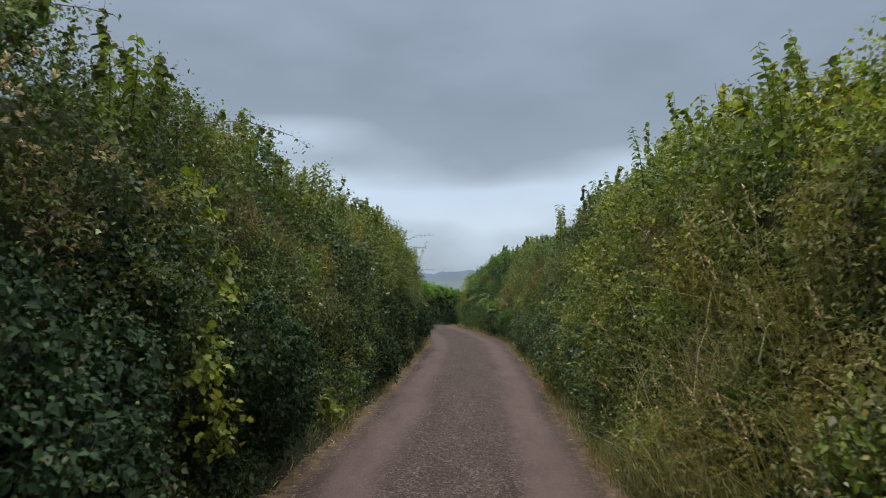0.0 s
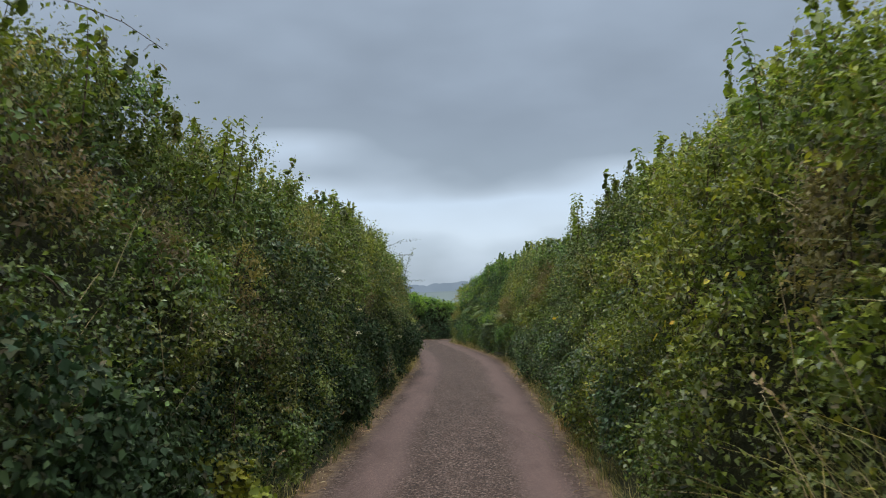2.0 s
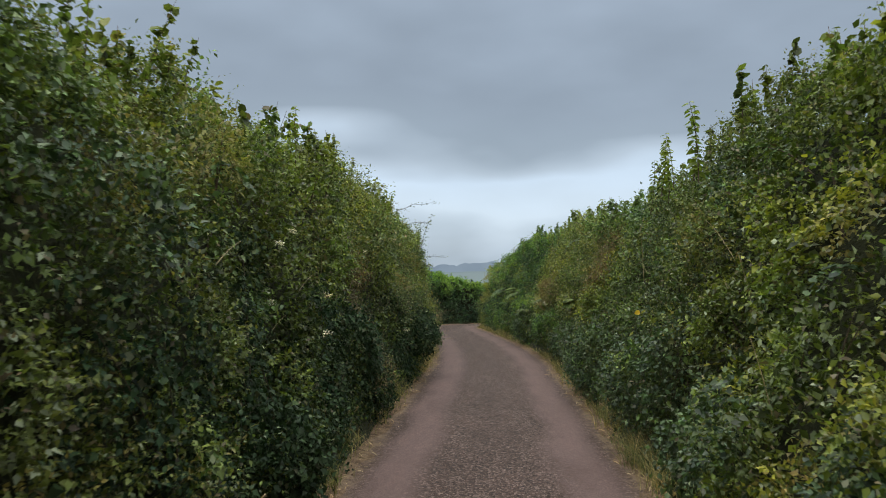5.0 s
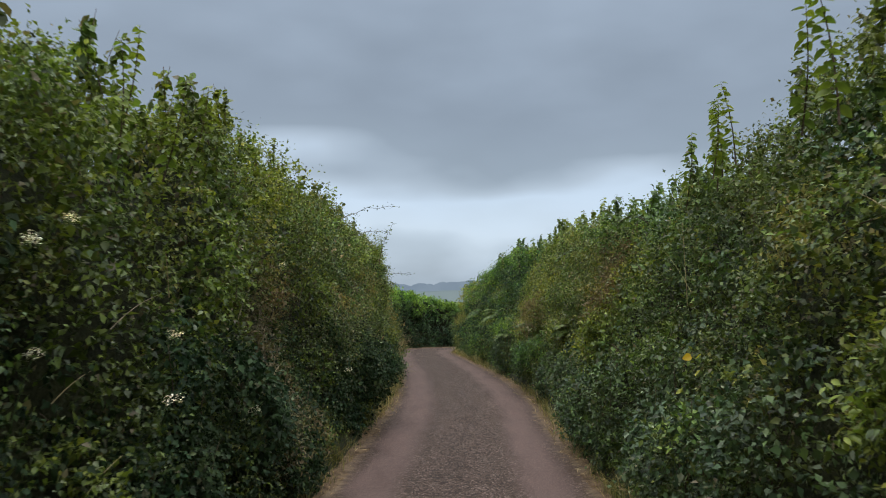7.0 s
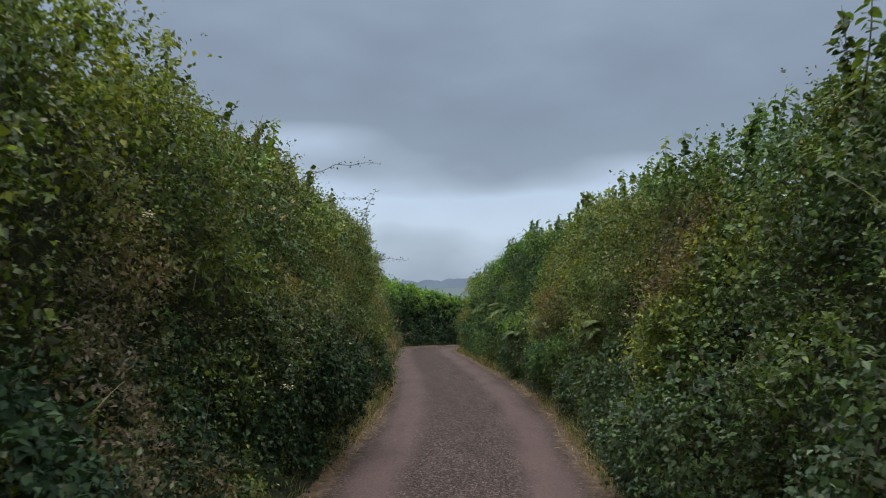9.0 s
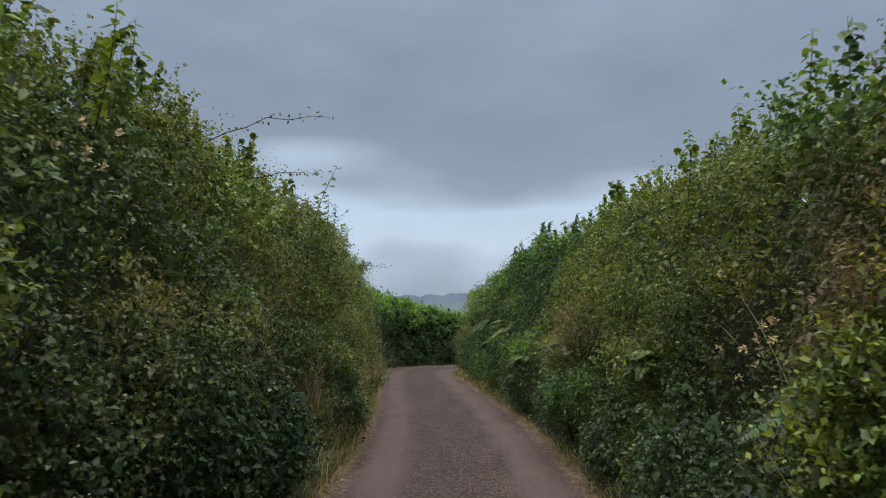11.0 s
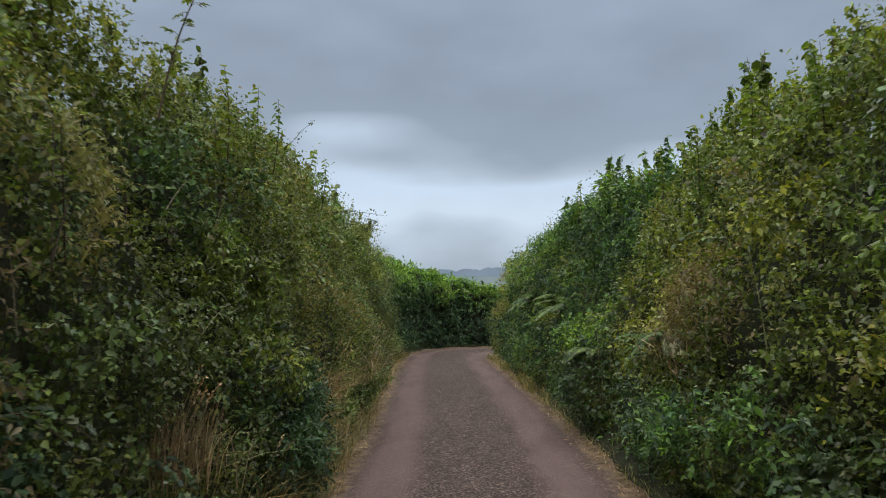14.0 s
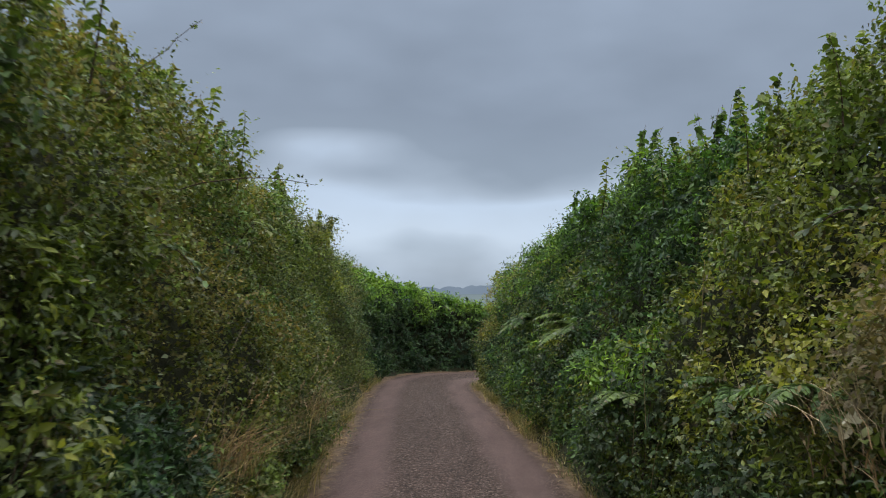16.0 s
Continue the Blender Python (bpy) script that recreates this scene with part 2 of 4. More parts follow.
    s = node(t, "ShaderNodeBsdfPrincipled", {"Base Color": dusty, "Roughness": 0.78, "Specular IOR Level": 0.3, "Normal": bp})
    finish(t, s.outputs[0])
    return m


ROAD = road_material()


# emits its colour, with the haze of distance already mixed in
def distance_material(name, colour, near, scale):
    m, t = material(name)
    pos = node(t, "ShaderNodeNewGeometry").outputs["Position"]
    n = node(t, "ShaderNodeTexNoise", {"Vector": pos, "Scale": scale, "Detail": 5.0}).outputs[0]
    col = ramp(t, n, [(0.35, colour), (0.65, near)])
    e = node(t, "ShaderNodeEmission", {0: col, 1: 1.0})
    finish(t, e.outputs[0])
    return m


# ---------------------------------------------------------------- plan of the lane
LEFT = [(-1.5, -8), (-1.48, -3), (-1.42, 1.5), (-1.25, 6), (-1.03, 9.5), (-0.86, 13), (-0.73, 17), (-0.64, 20.5), (-0.60, 24), (-0.80, 28),
        (-1.12, 32), (-1.48, 36), (-1.68, 39.5), (-1.66, 42), (-1.15, 43.9), (0.3, 45.2), (3.0, 46.2), (8.0, 47.4), (16.0, 49)]
RIGHT = [(1.2, -8), (1.18, -3), (1.18, 1.5), (1.27, 6), (1.39, 9.5), (1.53, 13), (1.66, 17), (1.70, 20.5), (1.77, 24), (1.56, 28),
         (1.20, 32), (0.80, 36), (0.48, 39), (0.42, 40.6), (0.80, 41.9), (1.8, 42.7), (3.6, 43.3), (8.4, 44.5), (16.4, 46)]


def spline(points, per=24):
    """A smooth line through the points, and its length so far."""
    p = np.array([points[0]] + list(points) + [points[-1]], float)
    out = []
    for i in range(1, len(p) - 2):
        a, b, c, d = p[i - 1], p[i], p[i + 1], p[i + 2]
        u = np.linspace(0, 1, per, endpoint=False)[:, None]
        out.append(0.5 * (2 * b + (c - a) * u + (2 * a - 5 * b + 4 * c - d) * u ** 2 + (3 * b - a - 3 * c + d) * u ** 3))
    out = np.concatenate(out + [p[-1:]])
    s = np.r_[0, np.cumsum(np.linalg.norm(np.diff(out, axis=0), axis=1))]
    return out, s


class Edge:
    """One edge of the lane; out points away from the tarmac."""

    def __init__(self, points, sign):
        self.p, self.s = spline(points)
        d = np.gradient(self.p, axis=0)
        d /= np.linalg.norm(d, axis=1)[:, None]
        self.n = np.stack([d[:, 1], -d[:, 0]], 1) * sign
        self.length = self.s[-1]

    def at(self, s, off, h):
        """Places at lengths s, metres out from the edge and heights above the lane."""
        s = np.asarray(s, float)
        px, py = np.interp(s, self.s, self.p[:, 0]), np.interp(s, self.s, self.p[:, 1])
        nx, ny = np.interp(s, self.s, self.n[:, 0]), np.interp(s, self.s, self.n[:, 1])
        x, y = px + nx * off, py + ny * off
        return np.stack([x, y, lie(y) + h], -1)

    def out(self, s):
        v = np.stack([np.interp(s, self.s, self.n[:, 0]), np.interp(s, self.s, self.n[:, 1]), 0 * np.asarray(s, float)], -1)
        return v / np.linalg.norm(v, axis=-1, keepdims=True)

    def length_at(self, y):
        return float(np.interp(y, self.p[:300, 1], self.s[:300]))


EDGE = {"left": Edge(LEFT, -1), "right": Edge(RIGHT, 1)}


# ---------------------------------------------------------------- mesh helpers
def mesh_object(name, verts, faces, mat, parent=None, label="", smooth=False):
    me = bpy.data.meshes.new(name)
    me.from_pydata([tuple(v) for v in verts], [], [tuple(f) for f in faces])
    me.materials.append(mat)
    if smooth:
        me.shade_smooth()
    me.update()
    ob = new(name, me)
    if parent:
        ob.parent = parent
    if label:
        tagged(ob, label)
    return ob


def array_object(name, verts, sizes, tint, mat, parent=None, label="", kind=""):
    """One mesh of many separate small faces: verts (n, 3) in face order, sizes: corners of each face, or faces as index rows."""
    me = bpy.data.meshes.new(name)
    nv = len(verts)
    loops, starts, totals = sizes
    me.vertices.add(nv)
    me.vertices.foreach_set("co", np.ascontiguousarray(verts, np.float32).ravel())
    me.loops.add(len(loops))
    me.loops.foreach_set("vertex_index", loops.astype(np.int32))
    me.polygons.add(len(starts))
    me.polygons.foreach_set("loop_start", starts.astype(np.int32))
    me.polygons.foreach_set("loop_total", totals.astype(np.int32))
    at = me.attributes.new("tint", "FLOAT", "POINT")
    at.data.foreach_set("value", np.ascontiguousarray(tint, np.float32))
    me.materials.append(mat)
    me.update(calc_edges=True)
    ob = new(name, me)
    if parent:
        ob.parent = parent
    tagged(ob, label, kind=kind)
    return ob


def repeat_faces(pattern, per, n):
    """Index arrays for n copies of a small face pattern, each with per vertices."""
    loops = np.concatenate([np.array(f) for f in pattern])
    tot = np.array([len(f) for f in pattern])
    L = (loops[None] + per * np.arange(n)[:, None]).ravel()
    totals = np.tile(tot, n)
    starts = np.r_[0, np.cumsum(totals)[:-1]]
    return L, starts, totals


# leaf outlines in (along, across, lift); two faces meet at the midrib
SHAPES = {
    "round": (np.array([(0, 0, 0), (0.28, 0.40, 0.10), (0.72, 0.36, 0.07), (1.0, 0, -0.10), (0.72, -0.36, 0.07), (0.28, -0.40, 0.10)]), [(0, 3, 2, 1), (0, 5, 4, 3)]),
    "kite": (np.array([(0, 0, 0), (0.42, 0.30, 0.10), (1.0, 0, -0.08), (0.45, -0.29, 0.09)]), [(0, 2, 1), (0, 3, 2)]),
    "oval": (np.array([(0, 0, 0), (0.36, 0.35, 0.11), (1.0, 0, -0.12), (0.40, -0.34, 0.09)]), [(0, 2, 1), (0, 3, 2)]),
    "blade": (np.array([(0, 0, 0), (0.38, 0.22, 0.08), (1.0, 0, -0.16), (0.40, -0.22, 0.07)]), [(0, 2, 1), (0, 3, 2)]),
    "long": (np.array([(0, 0, 0), (0.35, 0.22, 0.06), (0.70, 0.18, 0.03), (1.0, 0, -0.14), (0.70, -0.18, 0.03), (0.35, -0.22, 0.06)]), [(0, 3, 2, 1), (0, 5, 4, 3)]),
    "lobed": (np.array([(0, 0, 0), (0.18, 0.46, 0.08), (0.45, 0.26, 0.05), (0.62, 0.40, 0.03), (1.0, 0, -0.08), (0.62, -0.40, 0.03), (0.45, -0.26, 0.05), (0.18, -0.46, 0.08)]),
              [(0, 4, 3, 2, 1), (0, 7, 6, 5, 4)]),
    "heart": (np.array([(0, 0, 0), (-0.03, 0.20, 0.05), (0.10, 0.37, 0.09), (0.33, 0.42, 0.10), (0.58, 0.34, 0.06), (0.80, 0.17, 0.0), (1.0, 0, -0.12),
                        (0.80, -0.18, 0.0), (0.58, -0.33, 0.05), (0.33, -0.41, 0.09), (0.10, -0.36, 0.08), (-0.03, -0.20, 0.05)]),
              [(0, 6, 5, 4, 3, 2, 1), (0, 11, 10, 9, 8, 7, 6)]),
}


def unit(v):
    return v / np.maximum(np.linalg.norm(v, axis=-1, keepdims=True), 1e-9)


def leaves(name, base, along, up, size, tint, shape, mat, parent, label="", kind=""):
    """Many leaves in one mesh, each with its own base, direction and facing."""
    pat, faces = SHAPES[shape]
    a = unit(along)
    side = unit(np.cross(up, a))
    n = np.cross(a, side)
    v = base[:, None] + size[:, None, None] * (pat[None, :, 0:1] * a[:, None] + pat[None, :, 1:2] * side[:, None] + pat[None, :, 2:3] * n[:, None])
    k = len(pat)
    return array_object(name, v.reshape(-1, 3), repeat_faces(faces, k, len(base)), np.repeat(tint, k), mat, parent, label, kind)


def tubes(name, lines, radii, mat, parent=None, label="", sides=5):
    """Tapered twigs along lines of places, in one mesh."""
    V, F, n0 = [], [], 0
    for line, (r0, r1) in zip(lines, radii):
        line = np.array(line, float)
        d = unit(np.gradient(line, axis=0))
        ref = np.where(np.abs(d[:, 2:3]) > 0.9, np.array([[1.0, 0, 0]]), np.array([[0, 0, 1.0]]))
        a = unit(np.cross(d, ref))
        b = np.cross(d, a)
        m = len(line)
        r = np.linspace(r0, r1, m)
        ang = np.arange(sides) * 2 * np.pi / sides
        ring = line[:, None] + r[:, None, None] * (np.cos(ang)[None, :, None] * a[:, None] + np.sin(ang)[None, :, None] * b[:, None])
        V.append(ring.reshape(-1, 3))
        for i in range(m - 1):
            for j in range(sides):
                k = (j + 1) % sides
                F.append((n0 + i * sides + j, n0 + i * sides + k, n0 + (i + 1) * sides + k, n0 + (i + 1) * sides + j))
        F.append(tuple(n0 + (m - 1) * sides + j for j in range(sides)))
        n0 += m * sides
    return mesh_object(name, np.concatenate(V), F, mat, parent, label, smooth=True)


def bend(a, b, sag, n=7):
    """A curved line from a to b that rises by sag midway."""
    a, b = np.array(a, float), np.array(b, float)
    u = np.linspace(0, 1, n)[:, None]
    return a + (b - a) * u + np.array([0, 0, sag]) * 4 * u * (1 - u)


def thing(name, place, label, category, group=""):
    ob = new(name)
    ob.location = place
    ob.empty_display_size = 0.2
    return tagged(ob, label, category, group)


# ---------------------------------------------------------------- ground, road, banks
def build_ground():
    ys = np.r_[np.linspace(-40, 60, 41), 75, 100, 140, 200, 300, 450, 700, 1100, 1700, 2600, 4000]
    xs = np.r_[-4000, -2000, -900, -400, -200, -100, -50, np.linspace(-24, 24, 25), 50, 100, 200, 400, 900, 2000, 4000]
    V = []
    for y in ys:
        for x in xs:
            z = lie(min(y, 60)) - 0.03
            if y > 60:
                z -= (min(y, 900) - 60) * 0.06
            V.append((x, y, z))
    w = len(xs)
    F = [(j * w + i, j * w + i + 1, (j + 1) * w + i + 1, (j + 1) * w + i) for j in range(len(ys) - 1) for i in range(w - 1)]
    tagged(mesh_object("ground", V, F, FIELD, smooth=True), "pasture falling away beyond the hedges to the valley", "ground", kind="structure")


def build_road():
    el, er = EDGE["left"], EDGE["right"]
    n, m = 260, 18
    a, b = np.linspace(0, el.length, n), np.linspace(0, er.length, n)
    # pair both edges by nearly equal headway
    pl, pr = el.at(a, 0.10, 0.0), er.at(b, 0.10, 0.0)
    rng = np.random.default_rng(3)
    V, UV = [], []
    for i in range(n):
        for j in range(m + 1):
            u = j / m
            q = pl[i] * (1 - u) + pr[i] * u
            wob = 0.0
            if j in (0, m):
                s = a[i]
                wob = (0.02 * math.sin(2.3 * s + j) + 0.015 * math.sin(5.9 * s + 1.3 * j) + 0.01 * rng.normal()) * (1 if j == 0 else -1)
            q = q + (pr[i] - pl[i]) / 2.5 * wob
            z = lie(q[1]) + 0.012 + 0.035 * (1 - (2 * u - 1) ** 2) - 0.008 * math.exp(-((abs(2 * u - 1) - 0.62) / 0.2) ** 2)
            V.append((q[0], q[1], z))
            UV.append((2 * u - 1, a[i]))
    F = [(i * (m + 1) + j, i * (m + 1) + j + 1, (i + 1) * (m + 1) + j + 1, (i + 1) * (m + 1) + j) for i in range(n - 1) for j in range(m)]
    ob = mesh_object("road", V, F, ROAD, smooth=True)
    layer = ob.data.uv_layers.new(name="lane")
    idx = np.empty(len(ob.data.loops), np.int32)
    ob.data.loops.foreach_get("vertex_index", idx)
    layer.data.foreach_set("uv", np.array(UV, np.float32)[idx].ravel())
    tagged(ob, "narrow red-brown tarmac lane with two worn wheel tracks", "road", kind="structure")


def wave(s, h, seed, n=7, lo=0.5, hi=4.0):
    """Smooth random relief over length and height, about -1 to 1."""
    r = np.random.default_rng(seed)
    out = 0
    for _ in range(n):
        k, a, p = r.uniform(lo, hi), r.uniform(0, 6.28), r.uniform(0, 6.28)
        out = out + np.sin(k * (np.cos(a) * s + np.sin(a) * h) + p)
    return out / n ** 0.5 / 1.1


LEAN = {"left": 0.11, "right": 0.15}


def face_off(side, s, h):
    """How far out from the tarmac's edge the hedge's leafy face stands at height h."""
    e = EDGE[side]
    seed = 11 if side == "left" else 23
    lean = (0.18 if side == "left" else 0.19) + 0.13 * np.clip(h, 0, 1) + LEAN[side] * h + 0.10 * np.clip(h - 2.4, 0, 2) - 0.10 * np.exp(-((h - 0.9) / 0.6) ** 2) * (side == "right")
    if side == "left":
        lean = lean + 0.16 * np.exp(-((s - 34.0) / 3.0) ** 2) * np.clip(h / 3.0, 0, 1.2)
    return lean + np.clip(np.asarray(h) / 0.8, 0.35, 1) * (0.13 * wave(s, h, seed, 7, 1.0, 3.5) + 0.09 * wave(s, 0.8 * h, seed + 1, 7, 4, 9))


TOPS = {"left": [(-8, 2.8), (3, 2.95), (6, 3.05), (9, 2.96), (12.5, 2.93), (15, 2.97), (17.5, 3.08), (20, 3.1), (22, 3.1), (27, 3.02), (36, 2.8), (40, 2.75), (43, 2.7), (45, 2.4), (46.5, 2.1), (48, 1.9), (54, 1.7), (70, 1.6)],
        "right": [(-8, 2.6), (2, 2.52), (4.5, 2.64), (8, 2.98), (10.3, 3.12), (13, 3.1), (15, 3.06), (17, 2.8), (19, 2.64), (21, 2.88), (24, 3.08), (26.5, 3.2), (30, 3.17), (35, 3.1), (40, 2.6), (70, 2.4)]}


def crest(side, s):
    """Height of the hedge's solid top."""
    s = np.asarray(s, float)
    t = np.array(TOPS[side], float)
    seed = 5 if side == "left" else 7
    rough = np.clip((56 - s) / 12, 0.3, 1)
    return np.interp(s - 8, t[:, 0], t[:, 1]) + rough * (0.11 * wave(s, 0, seed, 6, 0.6, 2.4) + 0.09 * wave(s, 0, seed + 1, 6, 3, 7))


def build_bank(side):
    e = EDGE[side]
    ss = np.arange(0, e.length, 0.3)
    hs = [0.0, 0.12, 0.5, 1.0, 1.6, 2.1, 2.35]
    V = []
    w = len(hs) + 4
    for s in ss:
        top = float(crest(side, s))
        rim = top - 0.30 + 0.10 * math.sin(5.1 * s) + 0.07 * math.sin(11.7 * s + 1)
        for h in hs:
            off = 0.06 if h == 0 else (0.20 if h == 0.12 else float(face_off(side, s, h)) + 0.27 + 0.2 * max(0, h - 1.8) + 0.05 * math.sin(7.3 * s + 9 * h))
            V.append(e.at(s, off, h * (top - 0.2) / 2.85 - (0.05 if h == 0 else 0)))
        for off, h in ((float(face_off(side, s, top)) + 0.62, rim), (1.5, rim - 0.05), (1.9, top - 0.8), (2.2, -0.1)):
            V.append(e.at(s, off, h))
    F = []
    for i in range(len(ss) - 1):
        for j in range(w - 1):
            q = (i * w + j, (i + 1) * w + j, (i + 1) * w + j + 1, i * w + j + 1)
            F.append(q if side == "right" else q[::-1])
    tagged(mesh_object("bank_" + side, V, F, SHADE_SOIL, smooth=True), "earth bank inside the hedge, overgrown with leaves, coloured dark as deep shade", "bank", kind="structure")
    # bare strip of dust and dead grass between the tarmac and the leaves
    V, F = [], []
    for i, s in enumerate(ss):
        for off, h in ((-0.35, -0.012), (0.0, 0.014), (0.14, 0.035), (0.40, 0.09)):
            V.append(e.at(s, off + (0.03 * math.sin(3.1 * s) if off > 0 else 0), h + (0.010 * math.sin(4.3 * s + 2 * off) + 0.006 * math.sin(9.7 * s) if off >= 0 else 0)))
    for i in range(len(ss) - 1):
        for j in range(3):
            q = (i * 4 + j, (i + 1) * 4 + j, (i + 1) * 4 + j + 1, i * 4 + j + 1)
            F.append(q if side == "right" else q[::-1])
    tagged(mesh_object("verge_" + side, V, F, VERGE, smooth=True), "narrow dusty verge of dry soil and dead grass", "verge", kind="structure")


build_ground()
build_road()
for name in ("left", "right"):
    build_bank(name)


def build_hills():
    """Glowing ridge with woods across the valley, paler fields before it; haze painted in."""
    far = distance_material("painted_haze_hill", (0.165, 0.225, 0.295), (0.215, 0.28, 0.35), 0.006)
    mid = distance_material("painted_haze_field", (0.185, 0.25, 0.285), (0.24, 0.305, 0.315), 0.004)
    for name, mat, dist, base, amp, bumps, label in (("backdrop_ridge", far, 2600, -13, 12, 22, "wooded ridge across the valley, glowing blue-grey with painted haze"),
                                                     ("backdrop_fields", mid, 1900, -30, 6, 3, "fields on the valley's far side, glowing pale with painted haze")):
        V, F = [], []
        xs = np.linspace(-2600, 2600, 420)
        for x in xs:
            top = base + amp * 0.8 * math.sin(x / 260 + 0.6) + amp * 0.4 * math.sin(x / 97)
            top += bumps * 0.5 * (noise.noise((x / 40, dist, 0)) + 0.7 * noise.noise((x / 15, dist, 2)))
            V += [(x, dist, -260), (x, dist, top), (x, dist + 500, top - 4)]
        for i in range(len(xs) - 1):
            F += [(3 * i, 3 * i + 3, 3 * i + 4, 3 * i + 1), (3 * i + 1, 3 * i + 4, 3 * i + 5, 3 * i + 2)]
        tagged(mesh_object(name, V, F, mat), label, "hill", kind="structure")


build_hills()


# ---------------------------------------------------------------- hedge shrubs
SPECIES = {
    # name: leaf shape, leaf size, material, tint mean, words
    "hazel": ("oval", 0.044, HAZEL, 0.49, "hazel shrub with broad mid-green leaves clipped into the hedge"),
    "hawthorn": ("oval", 0.035, THORN, 0.50, "dense small-leaved hawthorn shrub clipped into the hedge"),
    "dogwood": ("oval", 0.043, BRAMBLE, 0.54, "dogwood shrub with dark green pointed leaves in the hedge"),
    "field_maple": ("oval", 0.039, HAZEL, 0.55, "field maple shrub with yellowing lobed leaves in the hedge"),
    "sycamore": ("blade", 0.11, SAPLING, 0.31, "young sycamore shrub, green tips tinted as if lit over darkened drooping leaves"),
    "elder": ("blade", 0.066, SAPLING, 0.42, "elder shrub with drooping blue-green divided leaves in the hedge"),
    "blackthorn": ("kite", 0.036, THORN, 0.42, "dark blackthorn shrub with fine dull leaves in the hedge"),
}


MINGLED = {"hazel": "hawthorn", "hawthorn": "dogwood", "dogwood": "field_maple", "field_maple": "blackthorn", "blackthorn": "dogwood", "elder": "hazel"}


def sprig_leaves(rng, origin, way, length, count, size, spread=0.75):
    """Leaves set along sprigs: their bases, directions, facings, sizes."""
    n = len(origin)
    u = (np.arange(count)[None] + rng.uniform(0.0, 0.9, (n, count))) / count
    base = origin[:, None] + way[:, None] * (u * length[:, None])[..., None]
    base = base + np.array([0, 0, -1.0]) * (u ** 2 * length[:, None] * 0.15)[..., None]
    r = rng.normal(size=(n, count, 3))
    along = way[:, None] * 0.55 + r * spread + np.array([0, 0, -0.30])
    up = np.array([0, 0, 1.0]) + 0.55 * way[:, None] + 0.55 * rng.normal(size=(n, count, 3))
    sz = size[:, None] * np.clip(np.exp(rng.normal(-0.12, 0.33, (n, count))), 0.4, 1.5) * (1.08 - 0.4 * u)
    return base.reshape(-1, 3), along.reshape(-1, 3), up.reshape(-1, 3), sz.ravel()


def build_shrub(side, s0, s1, species, seed, dense, tone=0.0):
    """One hedge shrub: stems, an outer skin of leafy sprigs in bulging clumps, and upright shoots on top."""
    e = EDGE[side]
    rng = np.random.default_rng(seed)
    shape, size, mat, mean, words = SPECIES[species]
    mid = (s0 + s1) / 2
    root = e.at(mid, 0.75, 0.0)
    ob = thing(species + "_shrub", Vector(root), words, "shrub", "hedge along the lane")
    span = s1 - s0
    # clumps that bulge from the face
    nc = int(span * 3.0 * 2.3)
    cs, ch = rng.uniform(s0 - 0.2, s1 + 0.2, nc), rng.uniform(0.15, 3.0, nc)
    cr, cb, ct = rng.uniform(0.14, 0.44, nc), rng.uniform(0.02, 0.46, nc), rng.normal(0, 0.24, nc)

    def skin(s, h):
        d2 = ((s[:, None] - cs) ** 2 + (h[:, None] - ch) ** 2) / cr ** 2
        w = np.exp(-1.3 * d2) * cb
        k = w.argmax(1)
        # leaves between clumps take a darker tint, shading the hollows by colour
        return w.max(1), np.where(w.max(1) > 0.02, ct[k], -0.10)

    # face
    n = int(span * 2.9 * dense)
    s = rng.uniform(s0 - 0.12, s1 + 0.12, n)
    top = crest(side, s)
    h = np.where(rng.uniform(0, 1, n) < 0.10, rng.uniform(0.03, 0.5, n), rng.uniform(0.03, 1.0, n) * top)
    bul, hue = skin(s, h)
    keep = rng.uniform(0, 1, n) < 0.30 + 2.7 * bul + 0.4 * (h < 0.45)
    keep &= (wave(s, h, seed + 9, 10, 10.0, 30.0) > -0.55) | (rng.uniform(0, 1, n) < 0.2)
    s, h, bul, hue, top = s[keep], h[keep], bul[keep], hue[keep], top[keep]
    n = len(s)
    off = face_off(side, s, h) - (bul - 0.05) * np.clip(h / 0.9, 0.2, 1) + rng.exponential(0.07, n) + 0.03
    o1 = e.at(s, off, h)
    out = e.out(s)
    w1 = unit(-out * rng.uniform(0.3, 1.0, (n, 1)) + np.array([0, 0, 1.0]) * rng.uniform(-0.35, 0.9, (n, 1)) + 0.5 * rng.normal(size=(n, 3)))
    l1 = np.where(rng.uniform(0, 1, n) < 0.12, rng.uniform(0.22, 0.42, n), rng.uniform(0.07, 0.22, n)) * np.clip(h / 0.5, 0.4, 1)
    # tint rises with height: light from above is put into the leaf colour
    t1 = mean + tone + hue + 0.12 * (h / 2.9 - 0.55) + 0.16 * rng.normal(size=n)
    if species == "elder":
        w1 = unit(w1 - out * 0.6 - np.array([0, 0, 0.4]))
    # sycamore: fresh tips over dark leaves, top light exaggerated in the tint
    if species == "sycamore":
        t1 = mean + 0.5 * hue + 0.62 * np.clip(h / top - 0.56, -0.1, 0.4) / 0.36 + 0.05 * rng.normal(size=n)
        w1 = unit(w1 - out * 0.8 - np.array([0, 0, 0.5]) * (h < 0.7 * top)[:, None])
    # crown across the top, its leaves tinted brighter as lit tops
    m = int(span * 0.8 * dense * 0.5)
    s = rng.uniform(s0 - 0.12, s1 + 0.12, m)
    q = rng.uniform(0, 0.75, m)
    top = crest(side, s)
    hh = top - 0.05 - 0.25 * rng.uniform(0, 1, m) ** 2 - 0.10 * q + 0.07 * np.sin(9 * s + 5 * q)
    o2 = e.at(s, face_off(side, s, top) + q, hh)
